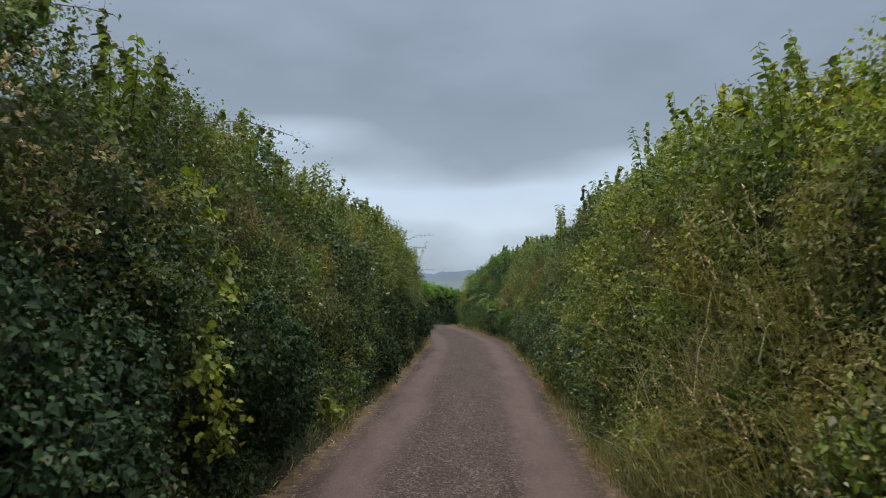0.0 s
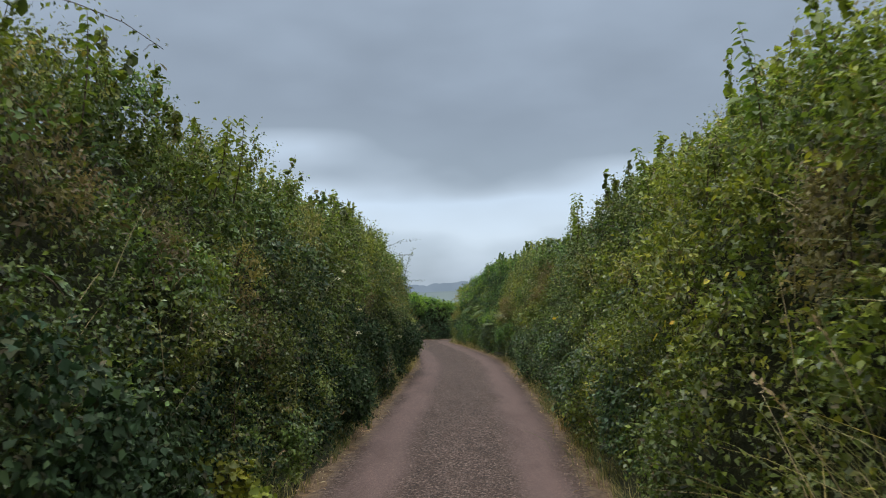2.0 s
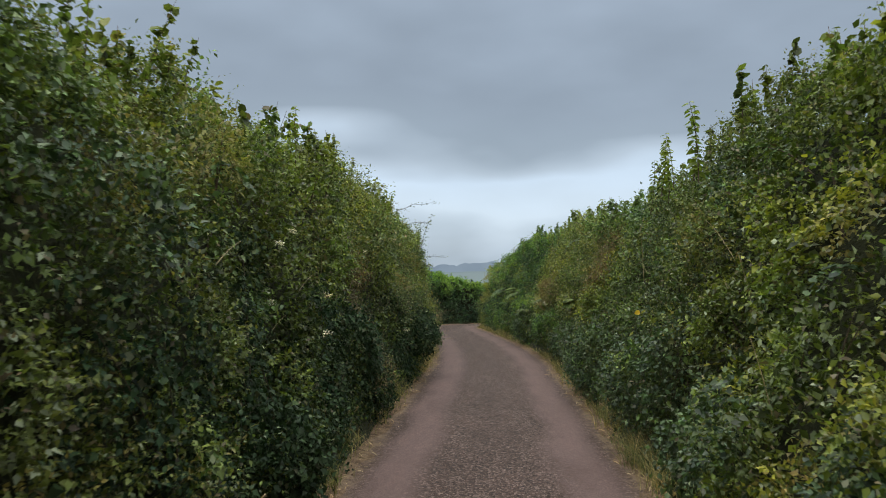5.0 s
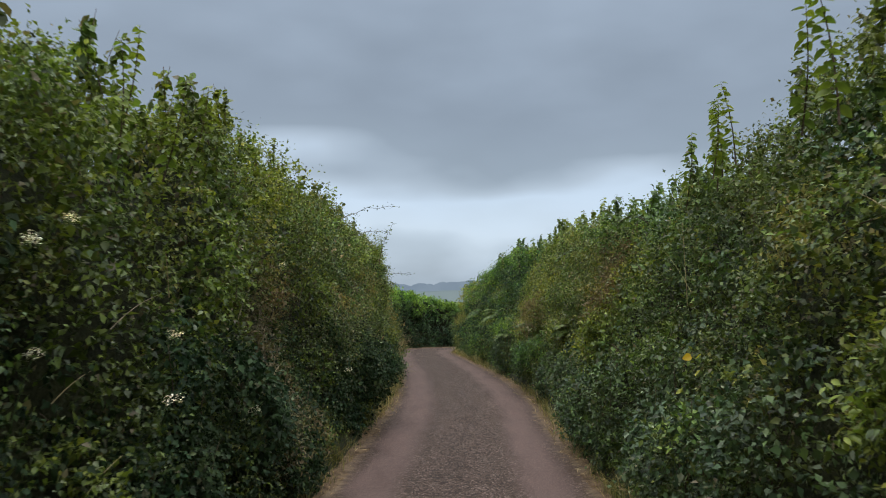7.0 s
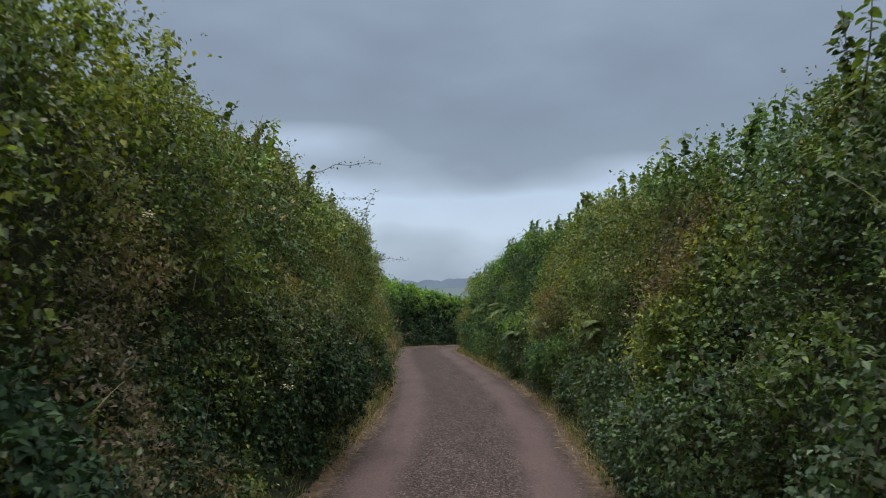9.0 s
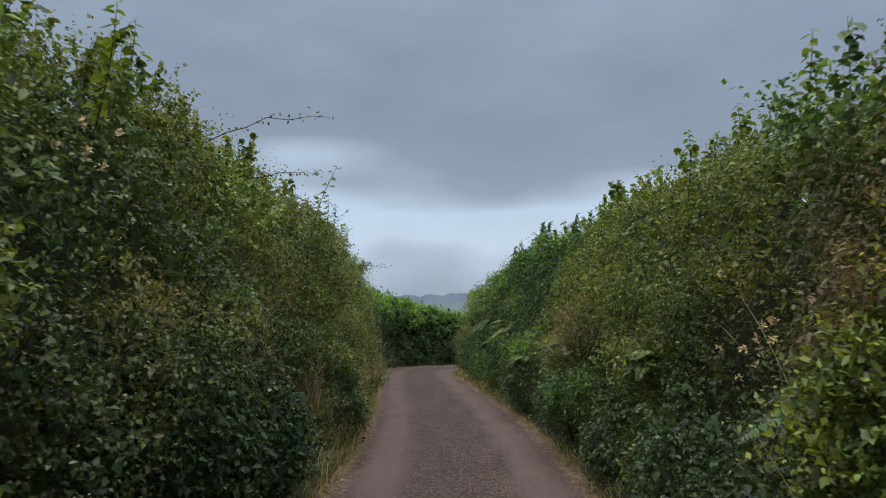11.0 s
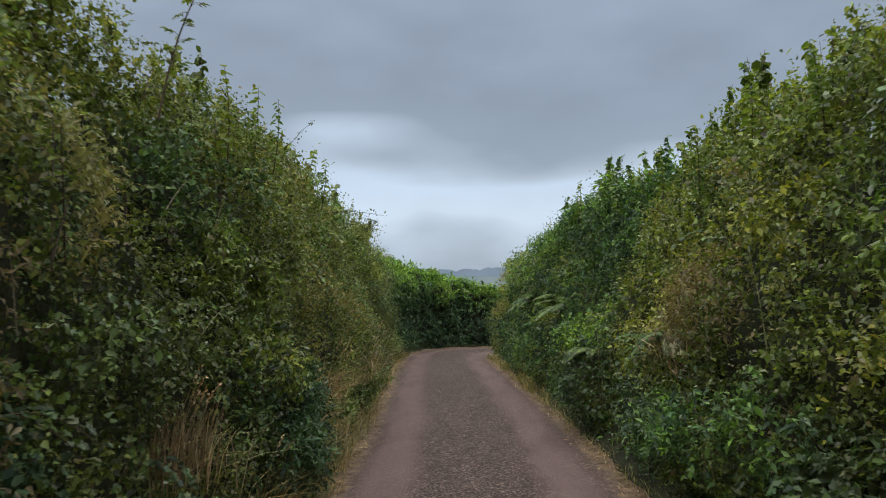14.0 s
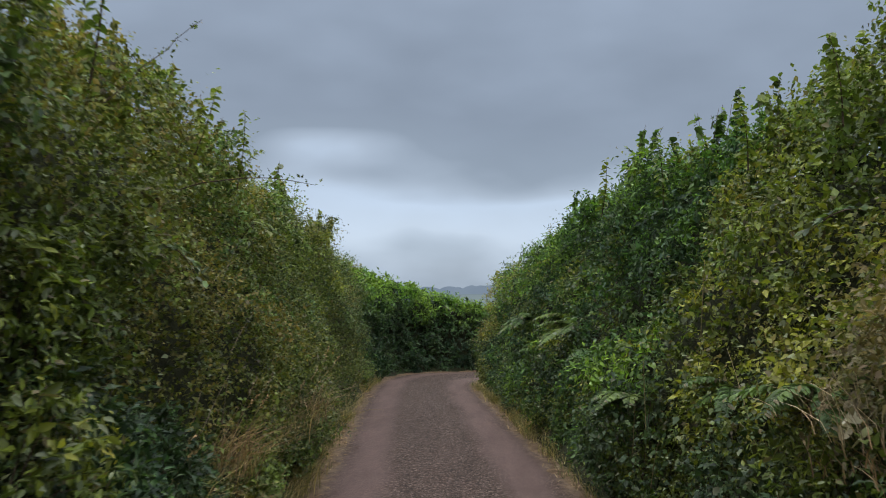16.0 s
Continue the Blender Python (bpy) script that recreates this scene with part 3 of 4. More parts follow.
    w2 = unit(np.array([0, 0, 1.0]) + 0.55 * rng.normal(size=(m, 3)))
    l2 = rng.uniform(0.10, 0.30, m)
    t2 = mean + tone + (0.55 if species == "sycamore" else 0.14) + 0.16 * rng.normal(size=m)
    # leaves deeper inside, tinted darker so part of their shade is colour
    r = int(span * dense * 0.40)
    s = rng.uniform(s0 - 0.12, s1 + 0.12, r)
    top = crest(side, s)
    hh = np.where(np.arange(r) % 2 == 0, top - rng.uniform(0.10, 1.0, r), top * rng.uniform(0.05, 0.75, r))
    o4 = e.at(s, face_off(side, s, hh) + np.where(np.arange(r) % 2 == 0, rng.uniform(0.10, 0.55, r), rng.uniform(0.04, 0.22, r)), hh)
    w4 = unit(np.array([0, 0, 0.5]) + rng.normal(size=(r, 3)))
    l4 = rng.uniform(0.15, 0.3, r)
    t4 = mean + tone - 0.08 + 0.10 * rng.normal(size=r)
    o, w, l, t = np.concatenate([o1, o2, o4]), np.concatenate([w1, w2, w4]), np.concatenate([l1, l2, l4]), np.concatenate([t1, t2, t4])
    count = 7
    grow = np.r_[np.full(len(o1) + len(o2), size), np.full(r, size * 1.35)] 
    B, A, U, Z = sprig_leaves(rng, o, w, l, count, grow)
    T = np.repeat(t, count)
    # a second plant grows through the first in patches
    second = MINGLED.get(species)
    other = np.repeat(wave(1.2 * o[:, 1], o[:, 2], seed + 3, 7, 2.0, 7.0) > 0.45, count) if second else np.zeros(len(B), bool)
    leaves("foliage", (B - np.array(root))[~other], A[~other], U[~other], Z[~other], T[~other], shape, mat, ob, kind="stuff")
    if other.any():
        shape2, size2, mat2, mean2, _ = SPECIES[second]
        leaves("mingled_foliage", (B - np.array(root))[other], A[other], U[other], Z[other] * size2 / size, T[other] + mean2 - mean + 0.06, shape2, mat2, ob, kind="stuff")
    # the top and the field side of the hedge
    b = int(span * 110)
    s = rng.uniform(s0 - 0.1, s1 + 0.1, b)
    v = rng.uniform(0, 1, b)
    off5 = np.where(v < 0.4, 1.1 + v * 1.6, 1.75 + 0.45 * (v - 0.4) / 0.6)
    top = crest(side, s)
    h5 = np.where(v < 0.4, top - 0.25, (top - 0.5) * (1 - (v - 0.4) / 0.6)) + 0.05
    o5 = e.at(s, off5 + 0.12 * wave(s, h5, seed, 5, 2, 6), h5)
    w5 = unit(e.out(s) * 0.6 + np.array([0, 0, 0.7]) + 0.5 * rng.normal(size=(b, 3)))
    B, A, U, Z = sprig_leaves(rng, o5, w5, rng.uniform(0.15, 0.35, b), count, np.full(b, 0.13))
    leaves("field_side_foliage", B - np.array(root), A, U, Z, np.repeat(mean + tone + 0.1 * rng.normal(size=b), count), "oval", mat, ob, kind="stuff")
    # upright shoots that break the outline
    y = float(root[1])
    k = max(3, int(span * (8.5 if 1.5 < y < 34 else 2.0)))
    big = 0.050
    for i in range(k):
        ss = rng.uniform(s0, s1)
        tp = float(crest(side, ss))
        a = e.at(ss, float(face_off(side, ss, tp)) + rng.uniform(-0.04, 0.6), tp - 0.15) - root
        ln = float(np.clip(rng.gamma(2.4, 0.12) + 0.18, 0.2, 0.62)) * (0.9 if y < 34 else 0.55)
        w = unit(np.array([0.2 * rng.normal(), 0.2 * rng.normal(), 1.0]))
        line = bend(a, a + w * ln * 0.9, 0.0, 4) + np.array([0.03 * rng.normal(), 0.03 * rng.normal(), 0]) * (np.linspace(0, 1, 4) ** 2)[:, None]
        twig = tubes("shoot", [line], [(0.004, 0.0015)], BARK, ob, "", 4)
        cnt = int(12 + ln * 55)
        B, A, U, Z = sprig_leaves(rng, a[None], w[None], np.array([ln]), cnt, np.array([big * 1.15]), 0.8)
        Z = Z * (1.0 + 0.45 * np.linspace(0, 1, cnt))
        A = A - w * 0.35 - np.array([0, 0, 0.25])
        leaves("shoot_leaves", B, A, U, Z, np.full(cnt, mean + tone + 0.12 + 0.14 * rng.normal()), "round", mat, twig, kind="stuff")
    # stems
    lines = []
    for i in range(4):
        a = e.at(mid + rng.uniform(-0.3, 0.3), 0.9 + rng.uniform(-0.1, 0.2), -0.05) - root
        sb, hb = rng.uniform(s0, s1), rng.uniform(2.1, 2.6)
        b = e.at(sb, float(face_off(side, sb, hb)) + 0.35, hb) - root
        lines.append(bend(a, b, 0.0))
    for i, line in enumerate(lines):
        tubes("stem", [line], [(0.03, 0.008)], BARK, ob)
    return ob


LUSH = {"hazel": 790, "hawthorn": 910, "dogwood": 820, "field_maple": 880, "blackthorn": 910, "sycamore": 450, "elder": 620}
MOODS = [("left", -9, 8, -0.20), ("left", 10.5, 12.8, 0.16), ("left", 13.3, 18, -0.14), ("left", 18, 21, -0.06), ("left", 21, 23.5, 0.12), ("left", 23.5, 26, 0.03), ("left", 26, 30, 0.22),
         ("right", 5, 10, 0.14), ("right", 12.5, 17, -0.14), ("right", 22, 26.5, 0.02)]


def mood(side, y):
    """How much paler and yellower, or darker, the plants of a stretch are."""
    if side == "left" and y > 40:
        return 0.0
    return sum(m for where, a, b, m in MOODS if where == side and a < y < b)


def build_hedge(side, seed):
    e = EDGE[side]
    rng = np.random.default_rng(seed)
    # behind the start of the walk
    for i, y in enumerate((-7.4, -5.4, -3.4)):
        build_shrub(side, e.length_at(y), e.length_at(y + 2.0), "hawthorn" if i % 2 else "hazel", seed * 1000 + i, 240)
    s = e.length_at(-1.5)
    stop = e.length - 3
    i = 0
    while s < stop:
        step = rng.uniform(1.7, 2.7)
        y = float(np.interp(s + step / 2, e.s, e.p[:, 1]))
        kind = rng.choice(["hazel", "hawthorn", "dogwood", "field_maple", "blackthorn"], p=[0.30, 0.26, 0.14, 0.14, 0.16])
        near = 2 < y < 36
        if side == "left" and y > 40:
            kind = "sycamore"
        if side == "right" and 27 < y < 39:
            kind = "elder"
        if side == "right" and 6.3 < y < 10:
            kind = "field_maple"
        if side == "left" and y < 8:
            kind = "blackthorn"
        if side == "left" and 21 < y < 30:
            kind = "hawthorn"
        dense = LUSH[kind] * (1.0 if near else 0.1 if y < 1.5 else 0.6 if y < 46.5 else 0.2)
        build_shrub(side, s, s + step, str(kind), seed * 100 + i, dense, float(rng.normal(0, 0.05)) + mood(side, y))
        s += step
        i += 1


build_hedge("left", 41)
build_hedge("right", 57)


# ---------------------------------------------------------------- climbers, ferns and clumps on the hedge face
def spot(side, y, h, into=0.0):
    """A place on the leafy face at y and height h, and the way from it towards the lane."""
    e = EDGE[side]
    s = e.length_at(y)
    return e.at(s, float(face_off(side, s, h)) + into, h), -e.out(s), s


def patch(name, label, category, side, y, h, ry, rh, n, shape, size, mat, tint, seed, count=7, length=(0.08, 0.22), proud=0.10, hang=0.0, group=""):
    """A clump of one plant over the face: leafy sprigs inside an uneven oval."""
    rng = np.random.default_rng(seed)
    p, inn, s0 = spot(side, y, h)
    e = EDGE[side]
    ob = thing(name, Vector(p), label, category, group)
    ang, rad = rng.uniform(0, 6.28, n), np.sqrt(rng.uniform(0, 1, n)) * (1 + 0.25 * rng.normal(size=n))
    s, hh = s0 + np.cos(ang) * rad * ry, np.clip(h + np.sin(ang) * rad * rh, 0.05, 3.1)
    bul = proud * np.clip(1.1 - rad ** 2, 0, 1)
    o = e.at(s, face_off(side, s, hh) - bul + rng.exponential(0.04, n), hh)
    w = unit(inn * rng.uniform(0.4, 1.0, (n, 1)) + np.array([0, 0, 1.0]) * (rng.uniform(-0.4, 0.8, (n, 1)) - hang) + 0.45 * rng.normal(size=(n, 3)))
    B, A, U, Z = sprig_leaves(rng, o, w, rng.uniform(*length, n), count, np.full(n, size))
    A[:, 2] -= hang
    leaves("leaves", B - p, A, U, Z, np.repeat(tint + 0.16 * rng.normal(size=n), count), shape, mat, ob, kind="stuff")
    for i in range(3):
        a = spot(side, y + rng.uniform(-0.6, 0.6) * ry, max(0.05, h - rh * rng.uniform(0.6, 1.0)), 0.05)[0]
        b = spot(side, y + rng.uniform(-0.8, 0.8) * ry, h + rh * rng.uniform(0.3, 0.9), -0.5 * proud)[0]
        tubes("stem", [bend(a - p, b - p, 0.05)], [(0.005, 0.002)], BARK if mat is not STRAW else PALE_BARK, ob, sides=4)
    return ob


def cane(side, y, h, dy, reach, rise, mat, tint, seed, leafy=14, size=0.055):
    """A bramble cane arching out of the hedge, with leaves in threes."""
    rng = np.random.default_rng(seed)
    p, inn, s0 = spot(side, y, h, 0.15)
    ob = thing("bramble_cane", Vector(p), "arching bramble cane with toothed green leaves, rooted in the hedge", "bramble", "brambles in the hedge")
    q = spot(side, y + dy, h, 0)[0] + inn * reach + np.array([0, 0, rise]) - p
    line = bend((0, 0, 0), q, 0.10 + 0.3 * reach, 9)
    tubes("stem", [line], [(0.006, 0.002)], BARK, ob, sides=5)
    u = np.linspace(0.25, 1, leafy)
    at = np.stack([np.interp(u, np.linspace(0, 1, 9), line[:, i]) for i in range(3)], 1)
    d = unit(np.gradient(at, axis=0))
    B, A, U, Z = [], [], [], []
    for i in range(leafy):
        side_way = np.cross(d[i], (0, 0, 1.0)) * (1 if i % 2 else -1) + inn * 0.4
        tip = at[i] + 0.035 * unit(side_way + np.array([0, 0, 0.3]))
        for k in (-1, 0, 1):
            B.append(tip)
            A.append(unit(side_way + 0.8 * k * d[i] + np.array([0, 0, -0.25]) + 0.2 * rng.normal(size=3)))
            U.append(np.array([0, 0, 1.0]) + 0.5 * inn + 0.3 * rng.normal(size=3))
            Z.append(size * rng.uniform(0.7, 1.1))
    leaves("leaves", np.array(B), np.array(A), np.array(U), np.array(Z), tint + 0.1 * rng.normal(size=len(B)), "lobed", mat, ob, kind="stuff")
    return ob


def fern(side, y, h, n, length, seed, tint=0.5):
    """A fern: fronds that spread from one crown and droop, each with paired leaflets."""
    rng = np.random.default_rng(seed)
    p, inn, s0 = spot(side, y, h, 0.05)
    ob = thing("fern", Vector(p), "green fern with drooping divided fronds on the hedge bank", "fern", "ferns on the bank")
    along = np.cross(inn, (0, 0, 1.0))
    for i in range(n):
        a = rng.uniform(-1.2, 1.2)
        way = unit(inn * math.cos(a) * 0.8 + along * math.sin(a) + np.array([0, 0, rng.uniform(0.1, 0.7)]))
        L = length * rng.uniform(0.7, 1.1)
        u = np.linspace(0, 1, 9)
        line = way * L * u[:, None] + np.array([0, 0, -0.55 * L]) * (u ** 2)[:, None]
        frond = tubes("frond", [line], [(0.003, 0.001)], FERN, ob, sides=4)
        k = 26
        v = np.linspace(0.12, 0.99, k)
        at = np.stack([np.interp(v, u, line[:, j]) for j in range(3)], 1)
        d = unit(np.gradient(at, axis=0))
        sd = unit(np.cross(d, np.array([0, 0, 1.0]) + 0 * d) + 0.1 * rng.normal(size=(k, 3)))
        up = np.cross(sd, d)
        sz = L * 0.21 * np.sin(np.pi * (0.12 + 0.88 * (1 - v)) * 0.62)
        B = np.concatenate([at, at])
        A = np.concatenate([sd + 0.45 * d, -sd + 0.45 * d]) + 0.08 * rng.normal(size=(2 * k, 3)) + np.array([0, 0, -0.2])
        leaves("frond_blade", B, A, np.concatenate([up, up]), np.concatenate([sz, sz]), np.full(2 * k, tint + 0.12 * rng.normal()), "long", FERN, frond, kind="stuff")
    return ob


def blades(rng, base, way, height, lean, width):
    """Grass blades: bent tapering strips; seven places each."""
    n = len(base)
    side = unit(np.cross(way, np.array([0, 0, 1.0])) + 0.3 * rng.normal(size=(n, 3)))
    pts = []
    for u, wd in ((0, 1.0), (0.4, 0.85), (0.75, 0.5), (1.0, 0)):
        c = base + np.array([0, 0, 1.0]) * (height * (u - 0.28 * lean * u * u))[:, None] + way * (height * lean * u ** 2)[:, None]
        if wd:
            pts += [c - side * (width * wd)[:, None], c + side * (width * wd)[:, None]]
        else:
            pts.append(c)
    return np.stack(pts, 1)


BLADE = [(0, 1, 3, 2), (2, 3, 5, 4), (4, 5, 6)]


def verge_grass(side, seed):
    """Rough grass along the foot of the hedge, green and dried."""
    rng = np.random.default_rng(seed)
    e = EDGE[side]
    tufts = 420 if side == "left" else 760
    ts = rng.uniform(e.length_at(1.5), e.length_at(41), tufts)
    lush = 0.5 + 0.5 * wave(ts, 0, seed, 6, 0.4, 1.6)
    B, W, H, L, T = [], [], [], [], []
    for s, g in zip(ts, lush):
        y = float(np.interp(s, e.s, e.p[:, 1]))
        tall = rng.uniform(0.10, 0.26) * (0.7 + 0.6 * g)
        dry = rng.normal(0.55, 0.2)
        if side == "left" and y < 21 and rng.uniform() < 0.6:
            continue
        if side == "left" and 23 < y < 30:
            tall, dry = tall * 1.3, dry - 0.05
        if side == "right" and y < 10:
            tall, dry = tall * 1.6, dry + 0.1
        n = int(rng.uniform(14, 34) * (0.5 + g))
        off = rng.uniform(0.06, 0.36) + 0.05 * rng.normal(size=n)
        B.append(e.at(s + 0.08 * rng.normal(size=n), off, 0.04))
        way = -e.out(np.full(n, s)) * rng.uniform(0.2, 1.0, (n, 1)) + 0.7 * rng.normal(size=(n, 3)) * np.array([1, 1, 0])
        W.append(unit(way))
        H.append(tall * rng.uniform(0.5, 1.3, n))
        L.append(rng.uniform(0.2, 1.1, n))
        T.append(dry + 0.15 * rng.normal(size=n))
    B, W, H, L, T = (np.concatenate(v) for v in (B, W, H, L, T))
    v = blades(rng, B, W, H, L, rng.uniform(0.0014, 0.0034, len(B)))
    ob = array_object("verge_grass", v.reshape(-1, 3), repeat_faces(BLADE, 7, len(B)), np.repeat(T, 7), GRASS, kind="stuff")
    tagged(ob, "rough green and straw-coloured grass along the hedge foot", "grass")


def grass_clump(side, y, h, n, tall, mat, tint, label, seed, off=0.0, spread=0.13, lean=(0.3, 1.2)):
    rng = np.random.default_rng(seed)
    p, inn, s0 = spot(side, y, h, off)
    ob = thing("grass_clump", Vector(p), label, "grass", "grass clumps by the lane")
    base = np.stack([spread * rng.normal(size=n), spread * rng.normal(size=n), 0.05 * rng.normal(size=n)], 1)
    base[:, 2] -= 0.05
    way = unit(inn * rng.uniform(0.2, 1.0, (n, 1)) + 0.6 * rng.normal(size=(n, 3)) * np.array([1, 1, 0]))
    v = blades(rng, base, way, tall * rng.uniform(0.5, 1.15, n), rng.uniform(*lean, n), rng.uniform(0.0016, 0.0038, n))
    array_object("grass_tuft", v.reshape(-1, 3), repeat_faces(BLADE, 7, n), np.repeat(tint + 0.18 * rng.normal(size=n), 7), mat, ob, kind="stuff")
    # seed heads on a few stalks
    for i in range(max(2, n // 45)):
        q = np.array([0.5 * spread * rng.normal(), 0.5 * spread * rng.normal(), 0])
        tip = q + np.array([0, 0, tall * rng.uniform(0.9, 1.25)]) + inn * tall * rng.uniform(0.2, 0.6)
        line = bend(q, tip, 0.06)
        stalk = tubes("stalk", [line], [(0.002, 0.001)], STRAW_STEM, ob, sides=4)
        k = 16
        u = np.linspace(0.72, 1, k)
        at = np.stack([np.interp(u, np.linspace(0, 1, 7), line[:, j]) for j in range(3)], 1)
        d = unit(line[-1] - line[-2])
        leaves("seed_head", at, d + 0.5 * rng.normal(size=(k, 3)), rng.normal(size=(k, 3)), np.full(k, 0.022), np.full(k, 0.75), "kite", STRAW, stalk, kind="stuff")
    return ob


def umbel(side, y, h, size, seed, tint=0.8):
    """A flat pale flower head on a thin stalk."""
    rng = np.random.default_rng(seed)
    p, inn, s0 = spot(side, y, h, -0.22)
    foot = spot(side, y + 0.05, max(0.1, h - 0.5), 0.05)[0]
    ob = thing("umbel_flower", Vector(foot), "small white umbel flower on a thin stalk among the leaves", "flower", "white flowers in the hedge")
    head = p - foot
    tubes("stalk", [bend((0, 0, 0), head, 0.05)], [(0.003, 0.0015)], FERN, ob, sides=4)
    k = 70
    r, a = size * np.sqrt(rng.uniform(0, 1, k)), rng.uniform(0, 6.28, k)
    B = head + np.stack([r * np.cos(a), r * np.sin(a), 0.012 * rng.normal(size=k) - r * 0.25], 1)
    A = rng.normal(size=(k, 3)) * np.array([1, 1, 0.3])
    leaves("flower_head", B, A, np.array([0, 0, 1.0]) + 0.4 * rng.normal(size=(k, 3)), rng.uniform(0.010, 0.017, k), np.full(k, tint) + 0.15 * rng.normal(size=k), "kite", PETAL, ob, kind="stuff")


def blossom(side, y, h, n, spread, seed, tint, label):
    """Clusters of long cream honeysuckle-like trumpets among leaves."""
    rng = np.random.default_rng(seed)
    p, inn, s0 = spot(side, y, h, -0.20)
    ob = thing("honeysuckle", Vector(p), label, "flower", "cream flowers in the hedge")
    for i in range(n):
        c = np.array([spread * rng.normal(), spread * rng.normal(), spread * rng.normal()])
        k = 14
        A = unit(rng.normal(size=(k, 3)) + inn * 0.9 + np.array([0, 0, 0.4]))
        leaves("flower", c + 0.008 * rng.normal(size=(k, 3)), A, rng.normal(size=(k, 3)), rng.uniform(0.016, 0.032, k), tint + 0.15 * rng.normal(size=k), "long", PETAL, ob)


def bare_twig(side, y, h, tip, seed, leafy, label, mat=None, r=0.006, sag=0.10):
    """A long twig that reaches out of the hedge; tip: its end as x, y and height over the lane."""
    rng = np.random.default_rng(seed)
    p, inn, s0 = spot(side, y, h, 0.25)
    ob = thing("arching_twig", Vector(p), label, "twig", "twigs standing out of the hedge")
    q = np.array([tip[0], tip[1], lie(tip[1]) + tip[2]]) - p
    line = bend((0, 0, 0), q, sag * np.linalg.norm(q), 9)
    line[1:-1] += 0.008 * rng.normal(size=(7, 3))
    tubes("stem", [line], [(r, 0.0015)], mat or BARK, ob, sides=5)
    if leafy:
        u = np.linspace(0.35, 1, leafy)
        at = np.stack([np.interp(u, np.linspace(0, 1, 9), line[:, j]) for j in range(3)], 1)
        for j in range(0, leafy, 4):
            b = at[j] + unit(rng.normal(size=3)) * 0.07
            tubes("twiglet", [bend(at[j], b, 0.01, 3)], [(0.002, 0.001)], mat or BARK, ob, sides=4)
        m = leafy * 3
        B = np.repeat(at, 3, 0) + 0.025 * rng.normal(size=(m, 3))
        leaves("leaves", B, rng.normal(size=(m, 3)) + np.array([0, 0, -0.4]), np.array([0, 0, 1.0]) + 0.5 * rng.normal(size=(m, 3)), rng.uniform(0.018, 0.036, m), 0.4 + 0.25 * rng.normal(size=m), "kite", THORN, ob, kind="stuff")
    return ob


def stalk(side, y, h, length, tilt, seed, mat):
    """One long dry grass stem lying across the leaves."""
    rng = np.random.default_rng(seed)
    p, inn, s0 = spot(side, y, h, -0.10)
    ahead = np.array([0, 1.0, 0])
    q = ahead * math.cos(tilt) * length + np.array([0, 0, math.sin(tilt) * length]) + inn * 0.06
    ob = tubes("dry_stem", [bend((0, 0, 0), q, 0.05 * length)], [(0.003, 0.0012)], mat, sides=4)
    ob.location = p
    tagged(ob, "long pale dry grass stem lying over the leaves", "stem", "dry stems in the hedge")


def big_leaf(side, y, h, size, seed, tint, mat, label, count=3):
    """A few large single leaves that stand out by colour."""
    rng = np.random.default_rng(seed)
    p, inn, s0 = spot(side, y, h, -0.14)
    ob = thing("leaf_spray", Vector(p), label, "leaf", "bright leaves in the hedge")
    tubes("stem", [bend(-inn * 0.25, np.zeros(3), 0.02, 4)], [(0.003, 0.0015)], BARK, ob, sides=4)
    for i in range(count):
        a = unit(rng.normal(size=3) * 0.6 + inn * 0.5 + np.array([0, 0, -0.6]))
        leaves("leaf", 0.05 * rng.normal(size=(1, 3)), a[None], (inn + np.array([0, 0, 0.6]) + 0.4 * rng.normal(size=3))[None], np.array([0.66 * size * rng.uniform(0.7, 1.1)]), np.array([tint + 0.1 * rng.normal()]), "heart", mat, ob)


STRAW_STEM = plain_material("straw_stem", (0.25, 0.19, 0.09), (0.42, 0.34, 0.19), 30.0, 0.7)
GREEN_STEM = plain_material("green_stem", (0.12, 0.13, 0.04), (0.24, 0.23, 0.09), 30.0, 0.7)

# --- left hedge, in order along the lane
for i, (y, h, ry, rh, n) in enumerate(((5.3, 2.2, 0.22, 0.22, 60), (5.25, 1.75, 0.16, 0.30, 55), (4.75, 1.2, 0.2, 0.22, 40), (5.0, 0.75, 0.18, 0.25, 45), (8.2, 0.4, 0.22, 0.2, 60))):
    patch("bryony_vine", "yellow-green climbing vine trailing down the hedge face", "climber", "left", y, h, ry, rh, n, "lobed", 0.062, YELLOW, 0.12, 300 + i, 6, proud=0.2, hang=0.3, group="climbers")
for i, (y, h) in enumerate(((3.2, 2.5), (3.25, 2.3), (3.75, 2.3))):
    blossom("left", y, h, 9, 0.09, 320 + i, 0.2, "faded cream and brown honeysuckle flowers in the hedge")
